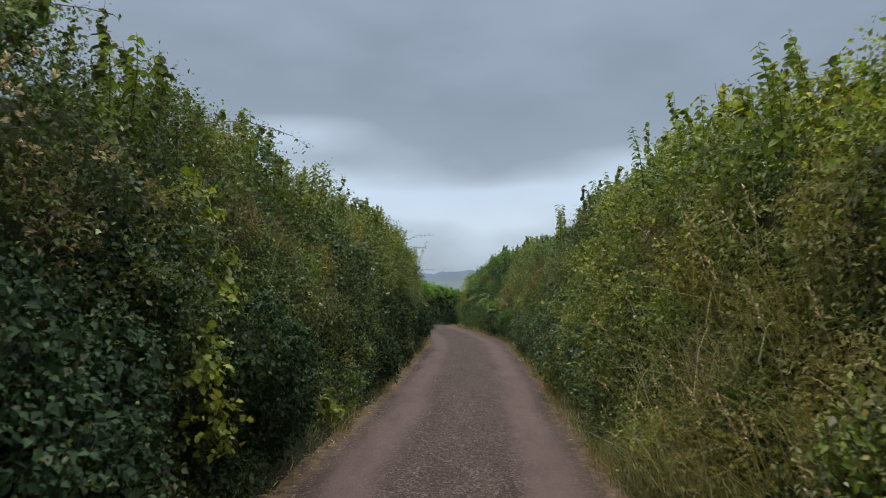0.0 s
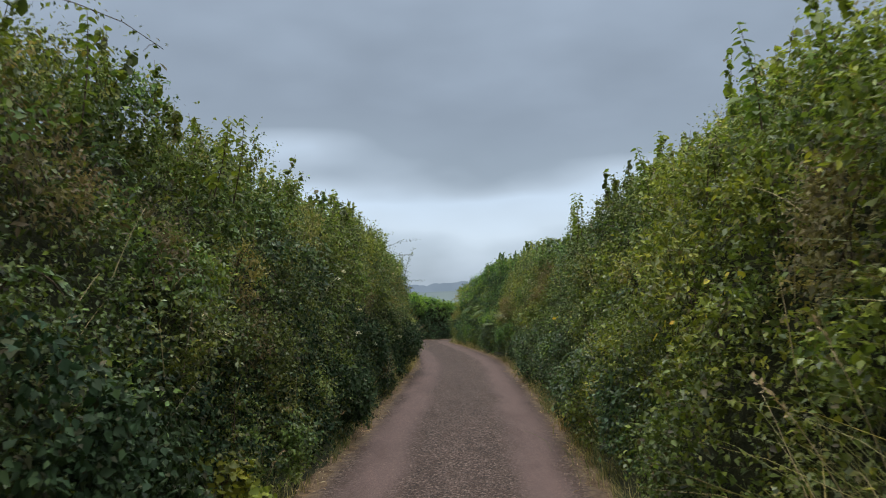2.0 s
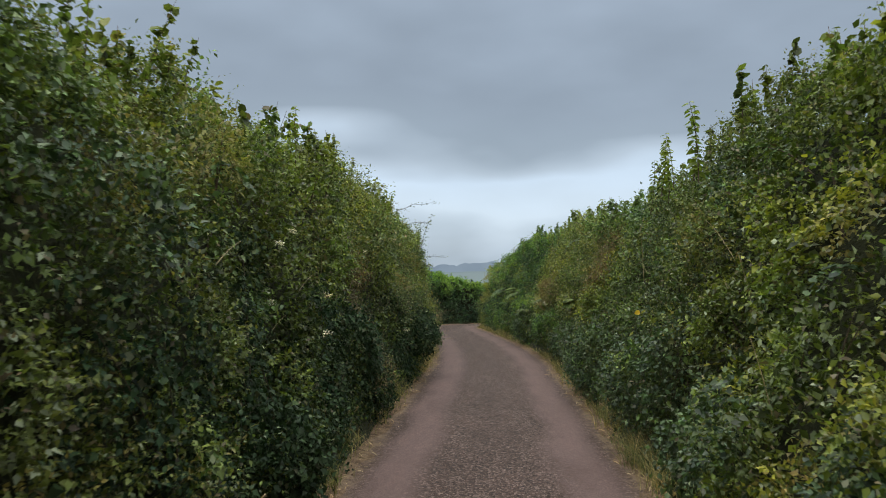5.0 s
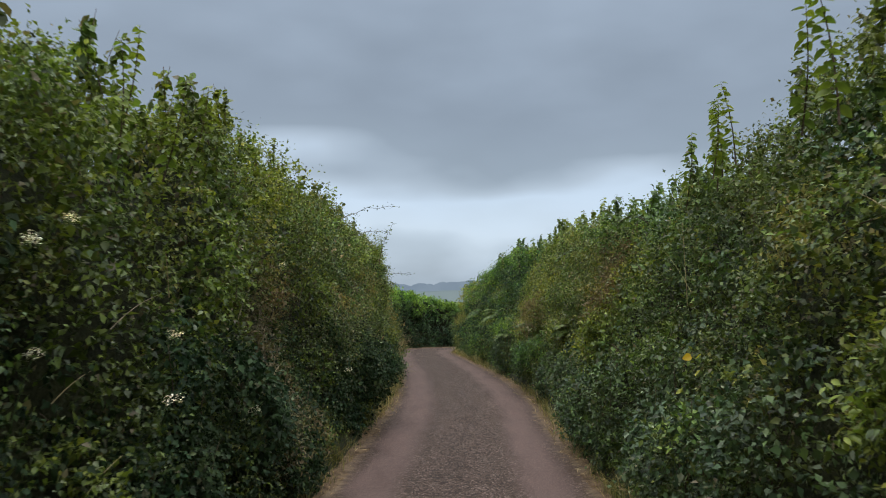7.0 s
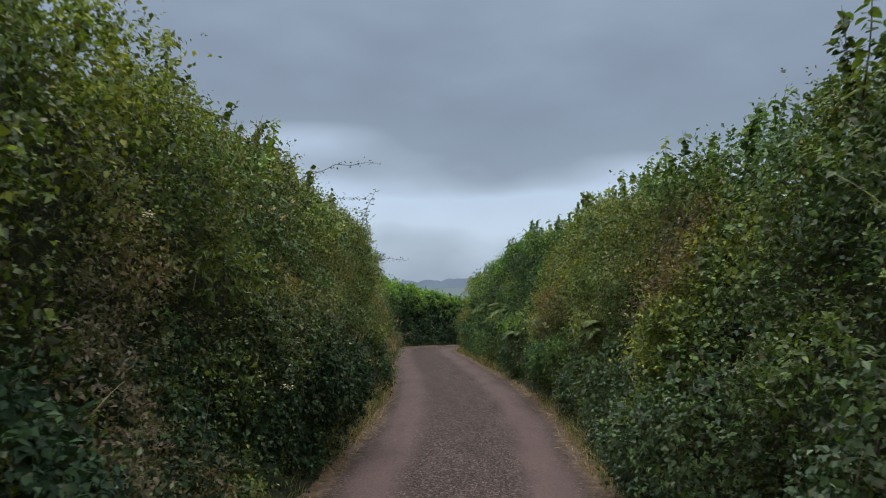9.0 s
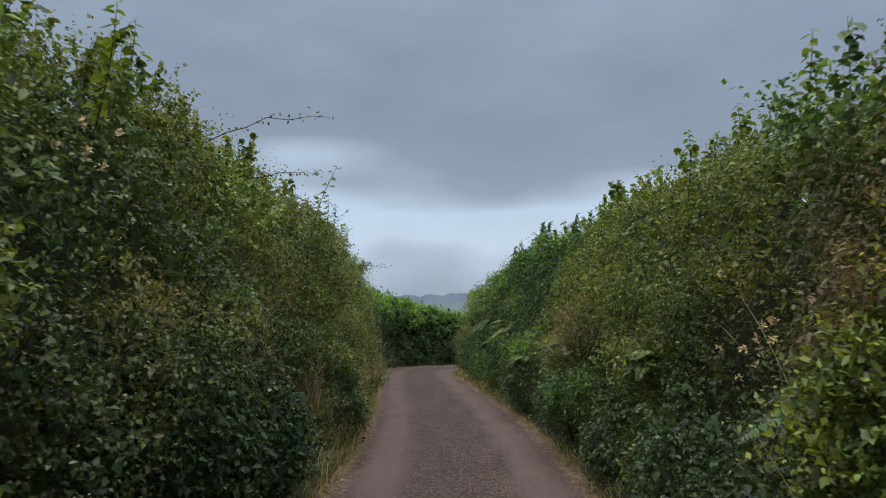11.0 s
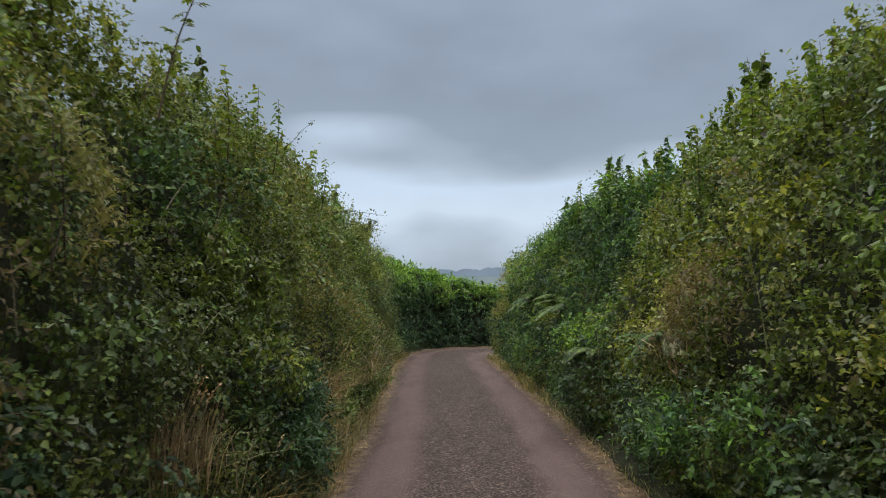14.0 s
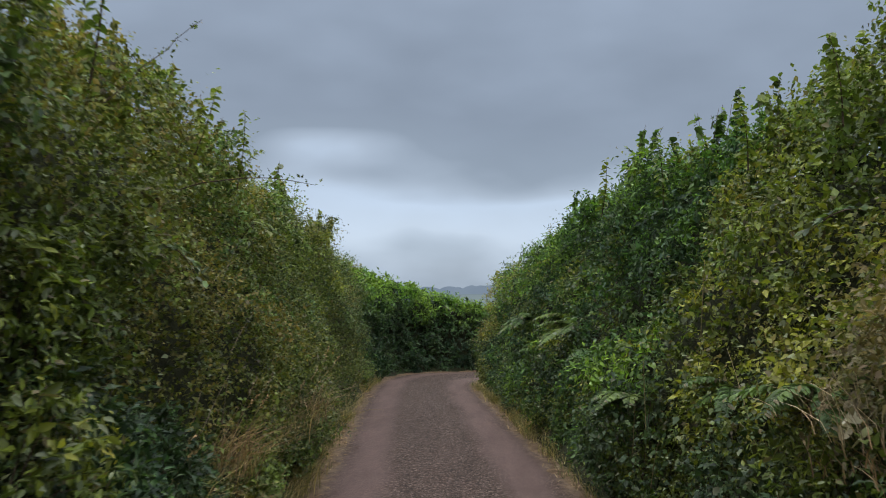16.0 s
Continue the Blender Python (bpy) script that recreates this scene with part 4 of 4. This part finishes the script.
for i, (y, h, ry, rh, tint) in enumerate(((6.4, 2.3, 0.6, 0.4, 0.75), (11.6, 2.45, 0.6, 0.3, 0.2), (7.6, 2.0, 0.4, 0.3, 0.85), (4.4, 2.1, 0.3, 0.2, 0.3), (3.6, 1.95, 0.4, 0.3, 0.7), (8.9, 1.9, 0.4, 0.25, 0.15), (9.1, 1.45, 0.3, 0.35, 0.8), (16.6, 1.75, 0.5, 0.45, 0.75), (16.3, 1.15, 0.55, 0.45, 0.95), (15.7, 0.75, 0.5, 0.4, 0.9), (16.9, 0.6, 0.4, 0.35, 0.8), (19.3, 1.6, 0.5, 0.3, 0.3), (21.6, 1.5, 0.6, 0.6, 0.75), (22.6, 2.1, 0.5, 0.4, 0.35))):
    patch("withered_spray", "brown and ochre withering leaves on a hedge branch", "spray", "left", y, h, ry, rh, int(300 * ry * rh / 0.12 ** 0.5), "blade", 0.042, FADED, tint, 340 + i, 7, proud=0.12, group="withered sprays")
for i, (y, h) in enumerate(((12.8, 2.05), (13.7, 1.55), (13.7, 1.22), (16.5, 2.05), (12.9, 1.5), (18.1, 1.0), (12.6, 1.95), (14.9, 1.0), (7.8, 1.45), (7.5, 1.57))):
    umbel("left", y, h, 0.03 + 0.012 * (i % 3), 360 + i)
blossom("left", 18.5, 2.3, 6, 0.07, 371, 0.2, "faded cream honeysuckle flowers near the hedge top")
for i, (y, h, ry, rh) in enumerate(((24.3, 1.9, 0.35, 0.25), (25.2, 1.6, 0.35, 0.3), (25.0, 1.75, 0.4, 0.25), (25.6, 1.9, 0.3, 0.2), (24.7, 1.15, 0.35, 0.3), (17.8, 1.8, 0.3, 0.25), (7.9, 1.8, 0.25, 0.25))):
    patch("elder_spray", "fresh yellow-green leafy shoots bulging from the hedge", "spray", "left", y, h, ry, rh, 130, "long", 0.050, HAZEL, 0.52, 380 + i, 7, proud=0.2, group="fresh leafy sprays")
# ivy on the lower bank; its dark tint also carries the shade there
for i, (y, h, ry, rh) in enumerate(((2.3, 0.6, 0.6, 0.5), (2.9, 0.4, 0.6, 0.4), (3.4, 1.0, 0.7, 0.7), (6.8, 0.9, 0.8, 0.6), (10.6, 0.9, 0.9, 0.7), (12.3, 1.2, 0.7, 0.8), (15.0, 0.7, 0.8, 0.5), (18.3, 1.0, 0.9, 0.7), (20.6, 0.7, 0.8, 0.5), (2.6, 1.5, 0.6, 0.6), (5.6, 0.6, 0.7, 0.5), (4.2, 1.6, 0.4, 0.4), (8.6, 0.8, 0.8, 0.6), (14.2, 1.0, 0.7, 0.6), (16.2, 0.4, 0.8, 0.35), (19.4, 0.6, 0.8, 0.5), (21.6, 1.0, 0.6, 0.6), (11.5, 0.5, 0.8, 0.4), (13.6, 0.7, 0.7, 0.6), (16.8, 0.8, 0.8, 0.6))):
    patch("ivy_mat", "glossy ivy covering the lower hedge bank, its green darkened for shade", "ivy", "left", y, h, ry, rh, 360, "oval", 0.047, IVY, 0.36, 400 + i, 7, proud=0.10, hang=0.4, group="ivy on the bank")
# extra ivy curtains added to darken the foot of the hedge face
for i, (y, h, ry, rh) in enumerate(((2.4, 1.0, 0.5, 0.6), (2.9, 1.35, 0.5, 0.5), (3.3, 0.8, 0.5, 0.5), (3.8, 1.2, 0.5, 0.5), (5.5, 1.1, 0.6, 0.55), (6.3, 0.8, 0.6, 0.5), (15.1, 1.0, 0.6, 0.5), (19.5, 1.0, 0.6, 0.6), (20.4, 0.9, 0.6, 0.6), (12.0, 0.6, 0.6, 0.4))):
    patch("ivy_mat", "added ivy in thick curtains on the hedge face, tinted dark for shade", "ivy", "left", y, h, ry, rh, 480, "oval", 0.050, IVY, 0.40, 1400 + i, 6, proud=0.36, hang=0.4, group="ivy on the bank")
for i, (y, h, n, tall, tint) in enumerate(((23.5, 0.65, 90, 0.40, 0.75), (24.4, 0.28, 110, 0.36, 0.8), (26.2, 0.50, 110, 0.45, 0.8), (27.5, 0.55, 110, 0.5, 0.8), (26.3, 0.25, 100, 0.4, 0.75), (28.8, 0.6, 90, 0.45, 0.75), (25.2, 0.3, 90, 0.36, 0.65), (22.7, 0.25, 90, 0.3, 0.7), (30.2, 0.3, 80, 0.35, 0.5))):
    grass_clump("left", y, h, n, tall, GRASS, tint, "tall dry grass with drooping straw-coloured blades and seed heads", 420 + i, 0.0, 0.13, (0.7, 1.7))
grass_clump("left", 23.5, 0.72, 260, 0.42, STRAW, 0.3, "clump of dead orange-brown grass against the hedge foot", 440, -0.10, 0.11, (0.1, 0.6))
for i, (y, h, n, tall) in enumerate(((27.3, 0.62, 110, 0.45), (29.0, 0.75, 110, 0.45), (26.9, 0.3, 90, 0.36), (25.0, 0.35, 70, 0.3))):
    grass_clump("left", y, h, n, tall, STRAW, 0.6, "arching clump of bleached straw-coloured grass by the lane", 1440 + i, -0.06, 0.11, (0.7, 1.7))
for i, y in enumerate((7.4, 8.9, 11.3, 14.2, 17.4, 20.2, 32.0, 34.5)):
    grass_clump("left", y, 0.15, 90, 0.28, GRASS, 0.45, "low tuft of half-dried grass on the verge", 450 + i, 0.02, 0.09)
bare_twig("left", 21.0, 2.72, (-0.44, 21.22, 3.17), 460, 14, "long thin blackthorn twig with few leaves reaching over the lane", r=0.007)


def rose_shoot(foot, tip, seed):
    """A wild rose's long upright shoot, with leaves of five leaflets in turn along it."""
    rng = np.random.default_rng(seed)
    a = np.array([foot[0] - 0.03, foot[1], lie(foot[1]) + foot[2] - 0.2])
    q = np.array([tip[0], tip[1], lie(tip[1]) + tip[2]]) - a
    ob = thing("rose_shoot", Vector(a), "long upright wild rose shoot with toothed leaflets above the hedge", "shoot")
    line = bend((0, 0, 0), q, 0.02, 9) + np.array([-0.03, 0, 0]) * np.sin(np.linspace(0, 3.14, 9))[:, None]
    tubes("stem", [line], [(0.006, 0.002)], BARK, ob)
    for i in range(15):
        u = 0.30 + 0.70 * i / 14
        at = np.array([np.interp(u, np.linspace(0, 1, 9), line[:, j]) for j in range(3)])
        way = unit(np.array([math.cos(2.4 * i), math.sin(2.4 * i), 0.15 + 0.3 * rng.normal()]))
        ln = 0.062 * (1.25 - 0.6 * u) * rng.uniform(0.75, 1.2)
        rib = tubes("leaf_stalk", [bend(at, at + way * ln, 0.008, 4)], [(0.0018, 0.001)], GREEN_STEM, ob, sides=4)
        v = np.array([0.5, 0.5, 0.8, 0.8, 1.0])
        turn = np.array([0.9, -0.9, 0.8, -0.8, 0.0])
        across = unit(np.cross(way, (0, 0, 1.0)))
        A = way + turn[:, None] * across + np.array([0, 0, -0.25])
        leaves("leaflet", at + way * ln * v[:, None], A, np.array([0, -0.4, 1.0]) + 0.5 * rng.normal(size=(5, 3)), 0.046 * (1.15 - 0.4 * u) * rng.uniform(0.8, 1.2, 5), np.full(5, 0.3), "blade", THORN, rib)


rose_shoot((-0.84, 22.8, 2.6), (-0.63, 22.8, 3.1), 461)
bare_twig("left", 21.7, 2.6, (-0.62, 21.95, 2.86), 462, 18, "thin twig with small leaves arching over the lane")
bare_twig("left", 26.7, 2.2, (-0.48, 26.9, 2.40), 463, 20, "thin drooping twig with small leaves over the lane")
bare_twig("left", 3.1, 2.6, (-1.66, 3.75, 2.95), 464, 22, "dark branch with scattered leaves above the hedge", r=0.008)
bare_twig("left", 19.0, 1.25, (-0.60, 19.3, 1.66), 466, 0, "pale dead twig sticking out of the leaves", PALE_BARK, 0.005)
bare_twig("left", 26.2, 2.7, (-1.0, 26.3, 3.2), 467, 8, "bare thin twig above the hedge top", r=0.004, sag=0.02)
bare_twig("left", 5.3, 2.55, (-1.10, 6.1, 2.72), 468, 26, "leafy twig arching out sideways from the hedge top", r=0.005, sag=0.16)


def leafy_shoot(side, tip, seed, tint, size=0.06):
    """A strong upright shoot that stands clear of the hedge top, with leaves hanging along it."""
    rng = np.random.default_rng(seed)
    x, y, h = tip
    end = np.array([x, y, lie(y) + h])
    out = EDGE[side].out(EDGE[side].length_at(y))
    foot = end + out * rng.uniform(0.0, 0.15) + np.array([0.05 * rng.normal(), 0.08 * rng.normal(), -rng.uniform(0.5, 0.7)])
    ob = thing("leafy_shoot", Vector(foot), "upright leafy hazel shoot standing clear of the hedge top", "shoot", "tall shoots on the hedge")
    q = end - foot
    tubes("stem", [bend((0, 0, 0), q, 0.01, 6) + np.array([0.02, 0.0, 0]) * np.sin(np.linspace(0, 3.1, 6))[:, None]], [(0.006, 0.0015)], BARK, ob, sides=5)
    n = 32
    for i in range(n):
        u = 0.12 + 0.88 * i / (n - 1)
        a = i * 2.4 + rng.normal() * 0.3
        way = np.array([math.cos(a), math.sin(a), -0.35 + 0.2 * rng.normal()])
        leaves("leaf", (q * u)[None] + 0.006 * way, way[None], np.array([[0.3 * rng.normal(), 0.3 * rng.normal(), 1.0]]), np.array([1.1 * size * (1.1 - 0.35 * u) * rng.uniform(0.8, 1.2)]), np.array([tint + 0.1 * rng.normal()]), "heart", HAZEL, ob)


SHOOTS = {"left": [(-1.81, 4.4, 3.08), (-1.74, 4.6, 3.02), (-1.80, 4.0, 2.95), (-1.80, 6.9, 3.2), (-1.72, 9.8, 3.06), (-1.46, 8.4, 2.99), (-1.40, 8.6, 3.04), (-1.48, 8.6, 3.01), (-1.57, 10.4, 3.03), (-1.50, 14.2, 3.33), (-1.12, 14.3, 3.0),
                   (-1.22, 14.2, 3.02), (-1.39, 13.7, 3.08), (-1.22, 19.5, 3.26), (-1.05, 18.9, 3.1), (-1.05, 25.3, 3.12), (-1.05, 24.8, 3.1), (-1.08, 24.2, 3.05), (-1.28, 28.0, 3.15), (-1.22, 27.2, 3.1)],
          "right": [(1.78, 4.0, 2.96), (1.66, 4.1, 2.93), (1.72, 4.05, 2.8), (1.60, 6.7, 3.02), (1.78, 5.4, 2.98), (1.78, 9.45, 2.95), (1.84, 9.0, 2.98), (1.83, 12.9, 3.05), (1.98, 13.3, 3.1), (2.15, 14.9, 3.2), (2.2, 15.1, 3.14), (2.28, 15.4, 3.22), (2.2, 15.2, 3.12), (2.3, 16.0, 3.1), (2.17, 18.9, 2.98),
                    (2.2, 18.95, 2.85), (2.55, 20.9, 3.2), (2.38, 21.5, 3.15), (2.4, 24.0, 3.1), (2.3, 24.7, 3.05), (2.3, 26.2, 3.1), (2.28, 27.5, 3.15), (1.98, 28.6, 3.13), (1.7, 29.4, 3.1)]}
for side, tips in SHOOTS.items():
    for i, tip in enumerate(tips):
        leafy_shoot(side, tip, 900 + i + (40 if side == "right" else 0), 0.45 + 0.12 * math.sin(3.7 * i))

# --- right hedge
for i, (y, h, ry, rh, tint) in enumerate(((4.8, 1.8, 0.55, 0.4, 0.1), (4.0, 1.35, 0.6, 0.45, 0.12), (3.6, 1.9, 0.4, 0.4, 0.25), (3.2, 1.1, 0.5, 0.45, 0.2), (4.3, 0.8, 0.8, 0.4, 0.15), (5.9, 2.0, 0.5, 0.35, 0.55), (4.7, 1.2, 0.3, 0.25, 0.85), (8.9, 1.9, 0.35, 0.2, 0.0), (13.7, 2.1, 0.35, 0.25, 0.15), (18.6, 2.05, 0.5, 0.45, 0.75), (18.3, 1.6, 0.3, 0.3, 0.8), (24.7, 1.65, 0.45, 0.3, 0.6), (25.2, 1.4, 0.3, 0.25, 0.6))):
    patch("withered_spray", "ochre and brown withering leaves and stems over the hedge", "spray", "right", y, h, ry, rh, int(520 * ry * rh / 0.12 ** 0.5), "blade", 0.042, FADED, tint, 500 + i, 7, proud=0.16, group="withered sprays")
rng = np.random.default_rng(77)
for i in range(64):
    y = rng.uniform(2.9, 6.5) if i < 30 else rng.uniform(7, 28)
    stalk("right", y, rng.uniform(0.4, 2.0), rng.uniform(0.25, 0.7), rng.uniform(0.3, 2.6), 530 + i, STRAW_STEM if i % 3 else GREEN_STEM)
for i in range(60):
    stalk("left", rng.uniform(4, 28), rng.uniform(0.3, 2.1), rng.uniform(0.2, 0.5), rng.uniform(0.3, 2.6), 1580 + i, STRAW_STEM if i % 2 else PALE_BARK)
for i, (y, h, size, tint, mat) in enumerate(((8.4, 1.4, 0.10, 0.85, YELLOW), (8.2, 1.38, 0.11, 0.35, YELLOW), (7.5, 1.68, 0.09, 0.75, YELLOW), (7.1, 1.7, 0.08, 0.6, YELLOW), (6.4, 2.3, 0.10, 0.35, YELLOW), (6.2, 2.2, 0.09, 0.55, YELLOW),
                                             (8.1, 2.35, 0.11, 0.3, YELLOW), (8.0, 2.5, 0.11, 0.2, YELLOW), (14.4, 1.35, 0.10, 0.7, YELLOW), (14.4, 1.2, 0.08, 0.4, YELLOW), (2.9, 2.3, 0.09, 0.1, FADED), (12.5, 1.9, 0.09, 0.2, YELLOW))):
    big_leaf("right", y, h, size, 620 + i, tint, mat, "large yellow leaf turning early among green ones" if mat is YELLOW else "large faded leaf hanging in the hedge")
for i, (y, h, ry, rh, tint) in enumerate(((7.8, 1.85, 0.45, 0.35, 1.1), (7.1, 1.5, 0.4, 0.3, 1.0), (6.9, 2.2, 0.4, 0.3, 1.05), (8.5, 2.0, 0.35, 0.2, 0.75), (8.0, 2.5, 0.35, 0.25, 0.85), (12.6, 1.55, 0.3, 0.2, 0.65), (12.5, 1.35, 0.25, 0.2, 0.7), (18.0, 1.5, 0.2, 0.2, 0.8), (18.3, 1.1, 0.35, 0.2, 0.65), (22.4, 1.85, 0.4, 0.2, 0.7), (21.8, 1.3, 0.4, 0.25, 0.6), (26.7, 2.1, 0.4, 0.3, 0.75), (2.8, 1.0, 0.25, 0.2, 0.75), (25.4, 1.0, 0.4, 0.3, 0.6), (5.5, 2.25, 0.4, 0.25, 0.7), (10.8, 1.3, 0.4, 0.3, 0.55), (16.0, 1.2, 0.5, 0.3, 0.55))):
    patch("leafy_spray", "bright yellow-green leafy shoots standing proud of the hedge", "spray", "right", y, h, ry, rh, 130, "long", 0.048, HAZEL, 0.66 * tint, 650 + i, 7, proud=0.2, group="fresh leafy sprays")
for i, (y, h) in enumerate(((19.4, 1.6), (19.8, 1.43), (22.0, 2.2))):
    blossom("right", y, h, 6, 0.06, 670 + i, 0.4, "cream honeysuckle flowers with brown tips in the hedge")
for i, (y, h, n, L) in enumerate(((18.9, 1.2, 5, 0.45), (18.4, 1.35, 4, 0.4), (21.8, 1.35, 6, 0.45), (21.7, 0.95, 6, 0.4), (25.6, 1.3, 6, 0.5), (31.3, 1.5, 7, 0.6), (30.4, 1.2, 7, 0.55), (29.2, 1.35, 7, 0.55), (32.6, 1.6, 7, 0.6), (34.6, 1.6, 7, 0.6), (33.2, 1.1, 6, 0.5), (28.3, 1.0, 6, 0.5), (23.4, 0.8, 6, 0.4), (27.0, 1.2, 6, 0.45))):
    fern("right", y, h, n, L, 680 + i, 0.45 + 0.1 * (i % 3))
for i, (y, h, n, L) in enumerate(((10.0, 0.6, 5, 0.35), (16.0, 0.5, 5, 0.35), (38.5, 1.4, 6, 0.5))):
    fern("left", y, h, n, L, 700 + i)
grass_clump("right", 25.0, 1.33, 60, 0.18, STRAW, 0.7, "tangle of dead straw-coloured stems caught in the hedge", 710, -0.14, 0.14, (0.4, 1.3))
grass_clump("right", 24.9, 1.2, 45, 0.16, STRAW, 0.4, "tangle of dead straw-coloured stems caught in the hedge", 711, -0.12, 0.12, (0.4, 1.3))
for i, (y, h, n, tall, tint) in enumerate(((2.8, 0.4, 160, 0.5, 0.55), (3.5, 0.45, 190, 0.55, 0.5), (4.4, 0.35, 190, 0.5, 0.55), (5.3, 0.3, 160, 0.42, 0.5), (6.4, 0.2, 140, 0.36, 0.45), (7.7, 0.2, 120, 0.34, 0.4), (9.4, 0.15, 110, 0.3, 0.4), (10.4, 0.12, 120, 0.28, 0.3), (12.2, 0.15, 100, 0.28, 0.5), (15.6, 0.12, 90, 0.25, 0.55), (19.6, 0.12, 90, 0.25, 0.6), (23.0, 0.12, 90, 0.22, 0.6))):
    grass_clump("right", y, h, n, tall, GRASS, tint, "tuft of tangled green and straw-coloured grass at the hedge foot", 720 + i, 0.0, 0.15)
rng = np.random.default_rng(91)
for i in range(44):
    side = "left" if i % 2 else "right"
    cane(side, rng.uniform(3, 34), rng.uniform(0.5, 2.5), rng.uniform(-0.4, 0.6), rng.uniform(0.08, 0.24), rng.uniform(-0.15, 0.2), BRAMBLE, rng.normal(0.45, 0.15), 750 + i)
# bramble tint lowered so the shade at the hedge foot is in the leaves
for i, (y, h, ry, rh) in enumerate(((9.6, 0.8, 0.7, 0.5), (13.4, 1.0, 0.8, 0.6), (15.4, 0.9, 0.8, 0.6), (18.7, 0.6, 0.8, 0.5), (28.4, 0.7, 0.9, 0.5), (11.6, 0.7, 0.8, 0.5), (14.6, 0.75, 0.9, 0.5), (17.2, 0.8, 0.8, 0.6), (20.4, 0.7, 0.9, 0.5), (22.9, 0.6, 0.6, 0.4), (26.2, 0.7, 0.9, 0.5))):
    patch("bramble_mat", "low mat of bramble with toothed green leaves, tinted darker for shade", "bramble", "right", y, h, ry, rh, 300, "oval", 0.050, BRAMBLE, 0.16, 800 + i, 7, proud=0.26, hang=0.15, group="brambles in the hedge")

for i, (y, h, n, tall) in enumerate(((3.3, 0.9, 90, 0.6), (3.7, 1.35, 90, 0.6), (4.2, 1.1, 90, 0.65), (4.6, 1.5, 80, 0.55), (5.1, 0.9, 80, 0.55), (3.9, 0.6, 100, 0.6), (4.8, 0.5, 90, 0.5))):
    grass_clump("right", y, h, n, tall, GRASS, 0.46, "long yellowing grass stems draped over the hedge face", 1720 + i, -0.16, 0.16, (0.5, 1.8))
for i, (y, h, ry, rh) in enumerate(((25.3, 0.95, 0.5, 0.45), (26.1, 0.75, 0.5, 0.4), (24.9, 0.5, 0.5, 0.35))):
    patch("dogwood_spray", "deep green pointed leaves growing thickly low on the bank", "spray", "left", y, h, ry, rh, 300, "blade", 0.062, SAPLING, 0.12, 1750 + i, 7, proud=0.28, group="fresh leafy sprays")
umbel("left", 3.75, 2.25, 0.07, 1730, 0.12)
big_leaf("right", 25.3, 1.32, 0.11, 1731, 0.9, FADED, "cluster of curled dead brown leaves hanging in the hedge", 9)
big_leaf("right", 25.15, 1.25, 0.10, 1732, 0.6, PETAL, "cluster of bleached dead leaves hanging in the hedge", 5)
bare_twig("right", 25.9, 1.6, (1.95, 25.0, 1.25), 1733, 0, "pale dead stick lying across the hedge face", PALE_BARK, 0.009, 0.0)
for i, (y, h, ry, rh) in enumerate(((24.4, 0.8, 0.4, 0.3), (25.0, 0.7, 0.4, 0.3), (23.6, 0.9, 0.4, 0.3))):
    patch("leafy_spray", "fresh bright green leafy shoots low on the hedge bank", "spray", "right", y, h, ry, rh, 150, "blade", 0.056, SAPLING, 0.40, 1740 + i, 7, proud=0.28, group="fresh leafy sprays")
verge_grass("left", 61)
verge_grass("right", 62)


def litter(side, seed):
    """Dead straw, leaf scraps and grit along the edge of the tarmac."""
    rng = np.random.default_rng(seed)
    e = EDGE[side]
    n = 9000
    s = rng.uniform(e.length_at(1.5), e.length_at(40), n)
    dens = wave(s, 0, seed, 6, 0.8, 3)
    keep = rng.uniform(-1.2, 1.0, n) < dens
    s = s[keep]
    n = len(s)
    off = rng.normal(0.09, 0.085, n)
    B = e.at(s, off, 0.045 + 0.10 * np.clip(off, 0, 0.3))
    ahead = np.stack([-e.out(s)[:, 1], e.out(s)[:, 0], 0 * s], 1)
    A = ahead * rng.choice([-1, 1], (n, 1)) + 0.8 * rng.normal(size=(n, 3)) * np.array([1, 1, 0.25])
    ob = leaves("dead_straw_litter", B, A, np.array([0, 0, 1.0]) + 0.35 * rng.normal(size=(n, 3)), rng.gamma(3, 0.012, n) + 0.010, rng.normal(0.5, 0.25, n), "straw", STRAW, None, "", "stuff")
    tagged(ob, "scattered dead straw and leaf scraps on the verge", "litter")


SHAPES["straw"] = (np.array([(0, 0.02, 0), (0.5, 0.06, 0.08), (1.0, 0.02, 0), (1.0, -0.02, 0), (0.5, -0.06, 0.06), (0, -0.02, 0)]), [(0, 1, 4, 5), (1, 2, 3, 4)])
litter("left", 71)
litter("right", 72)
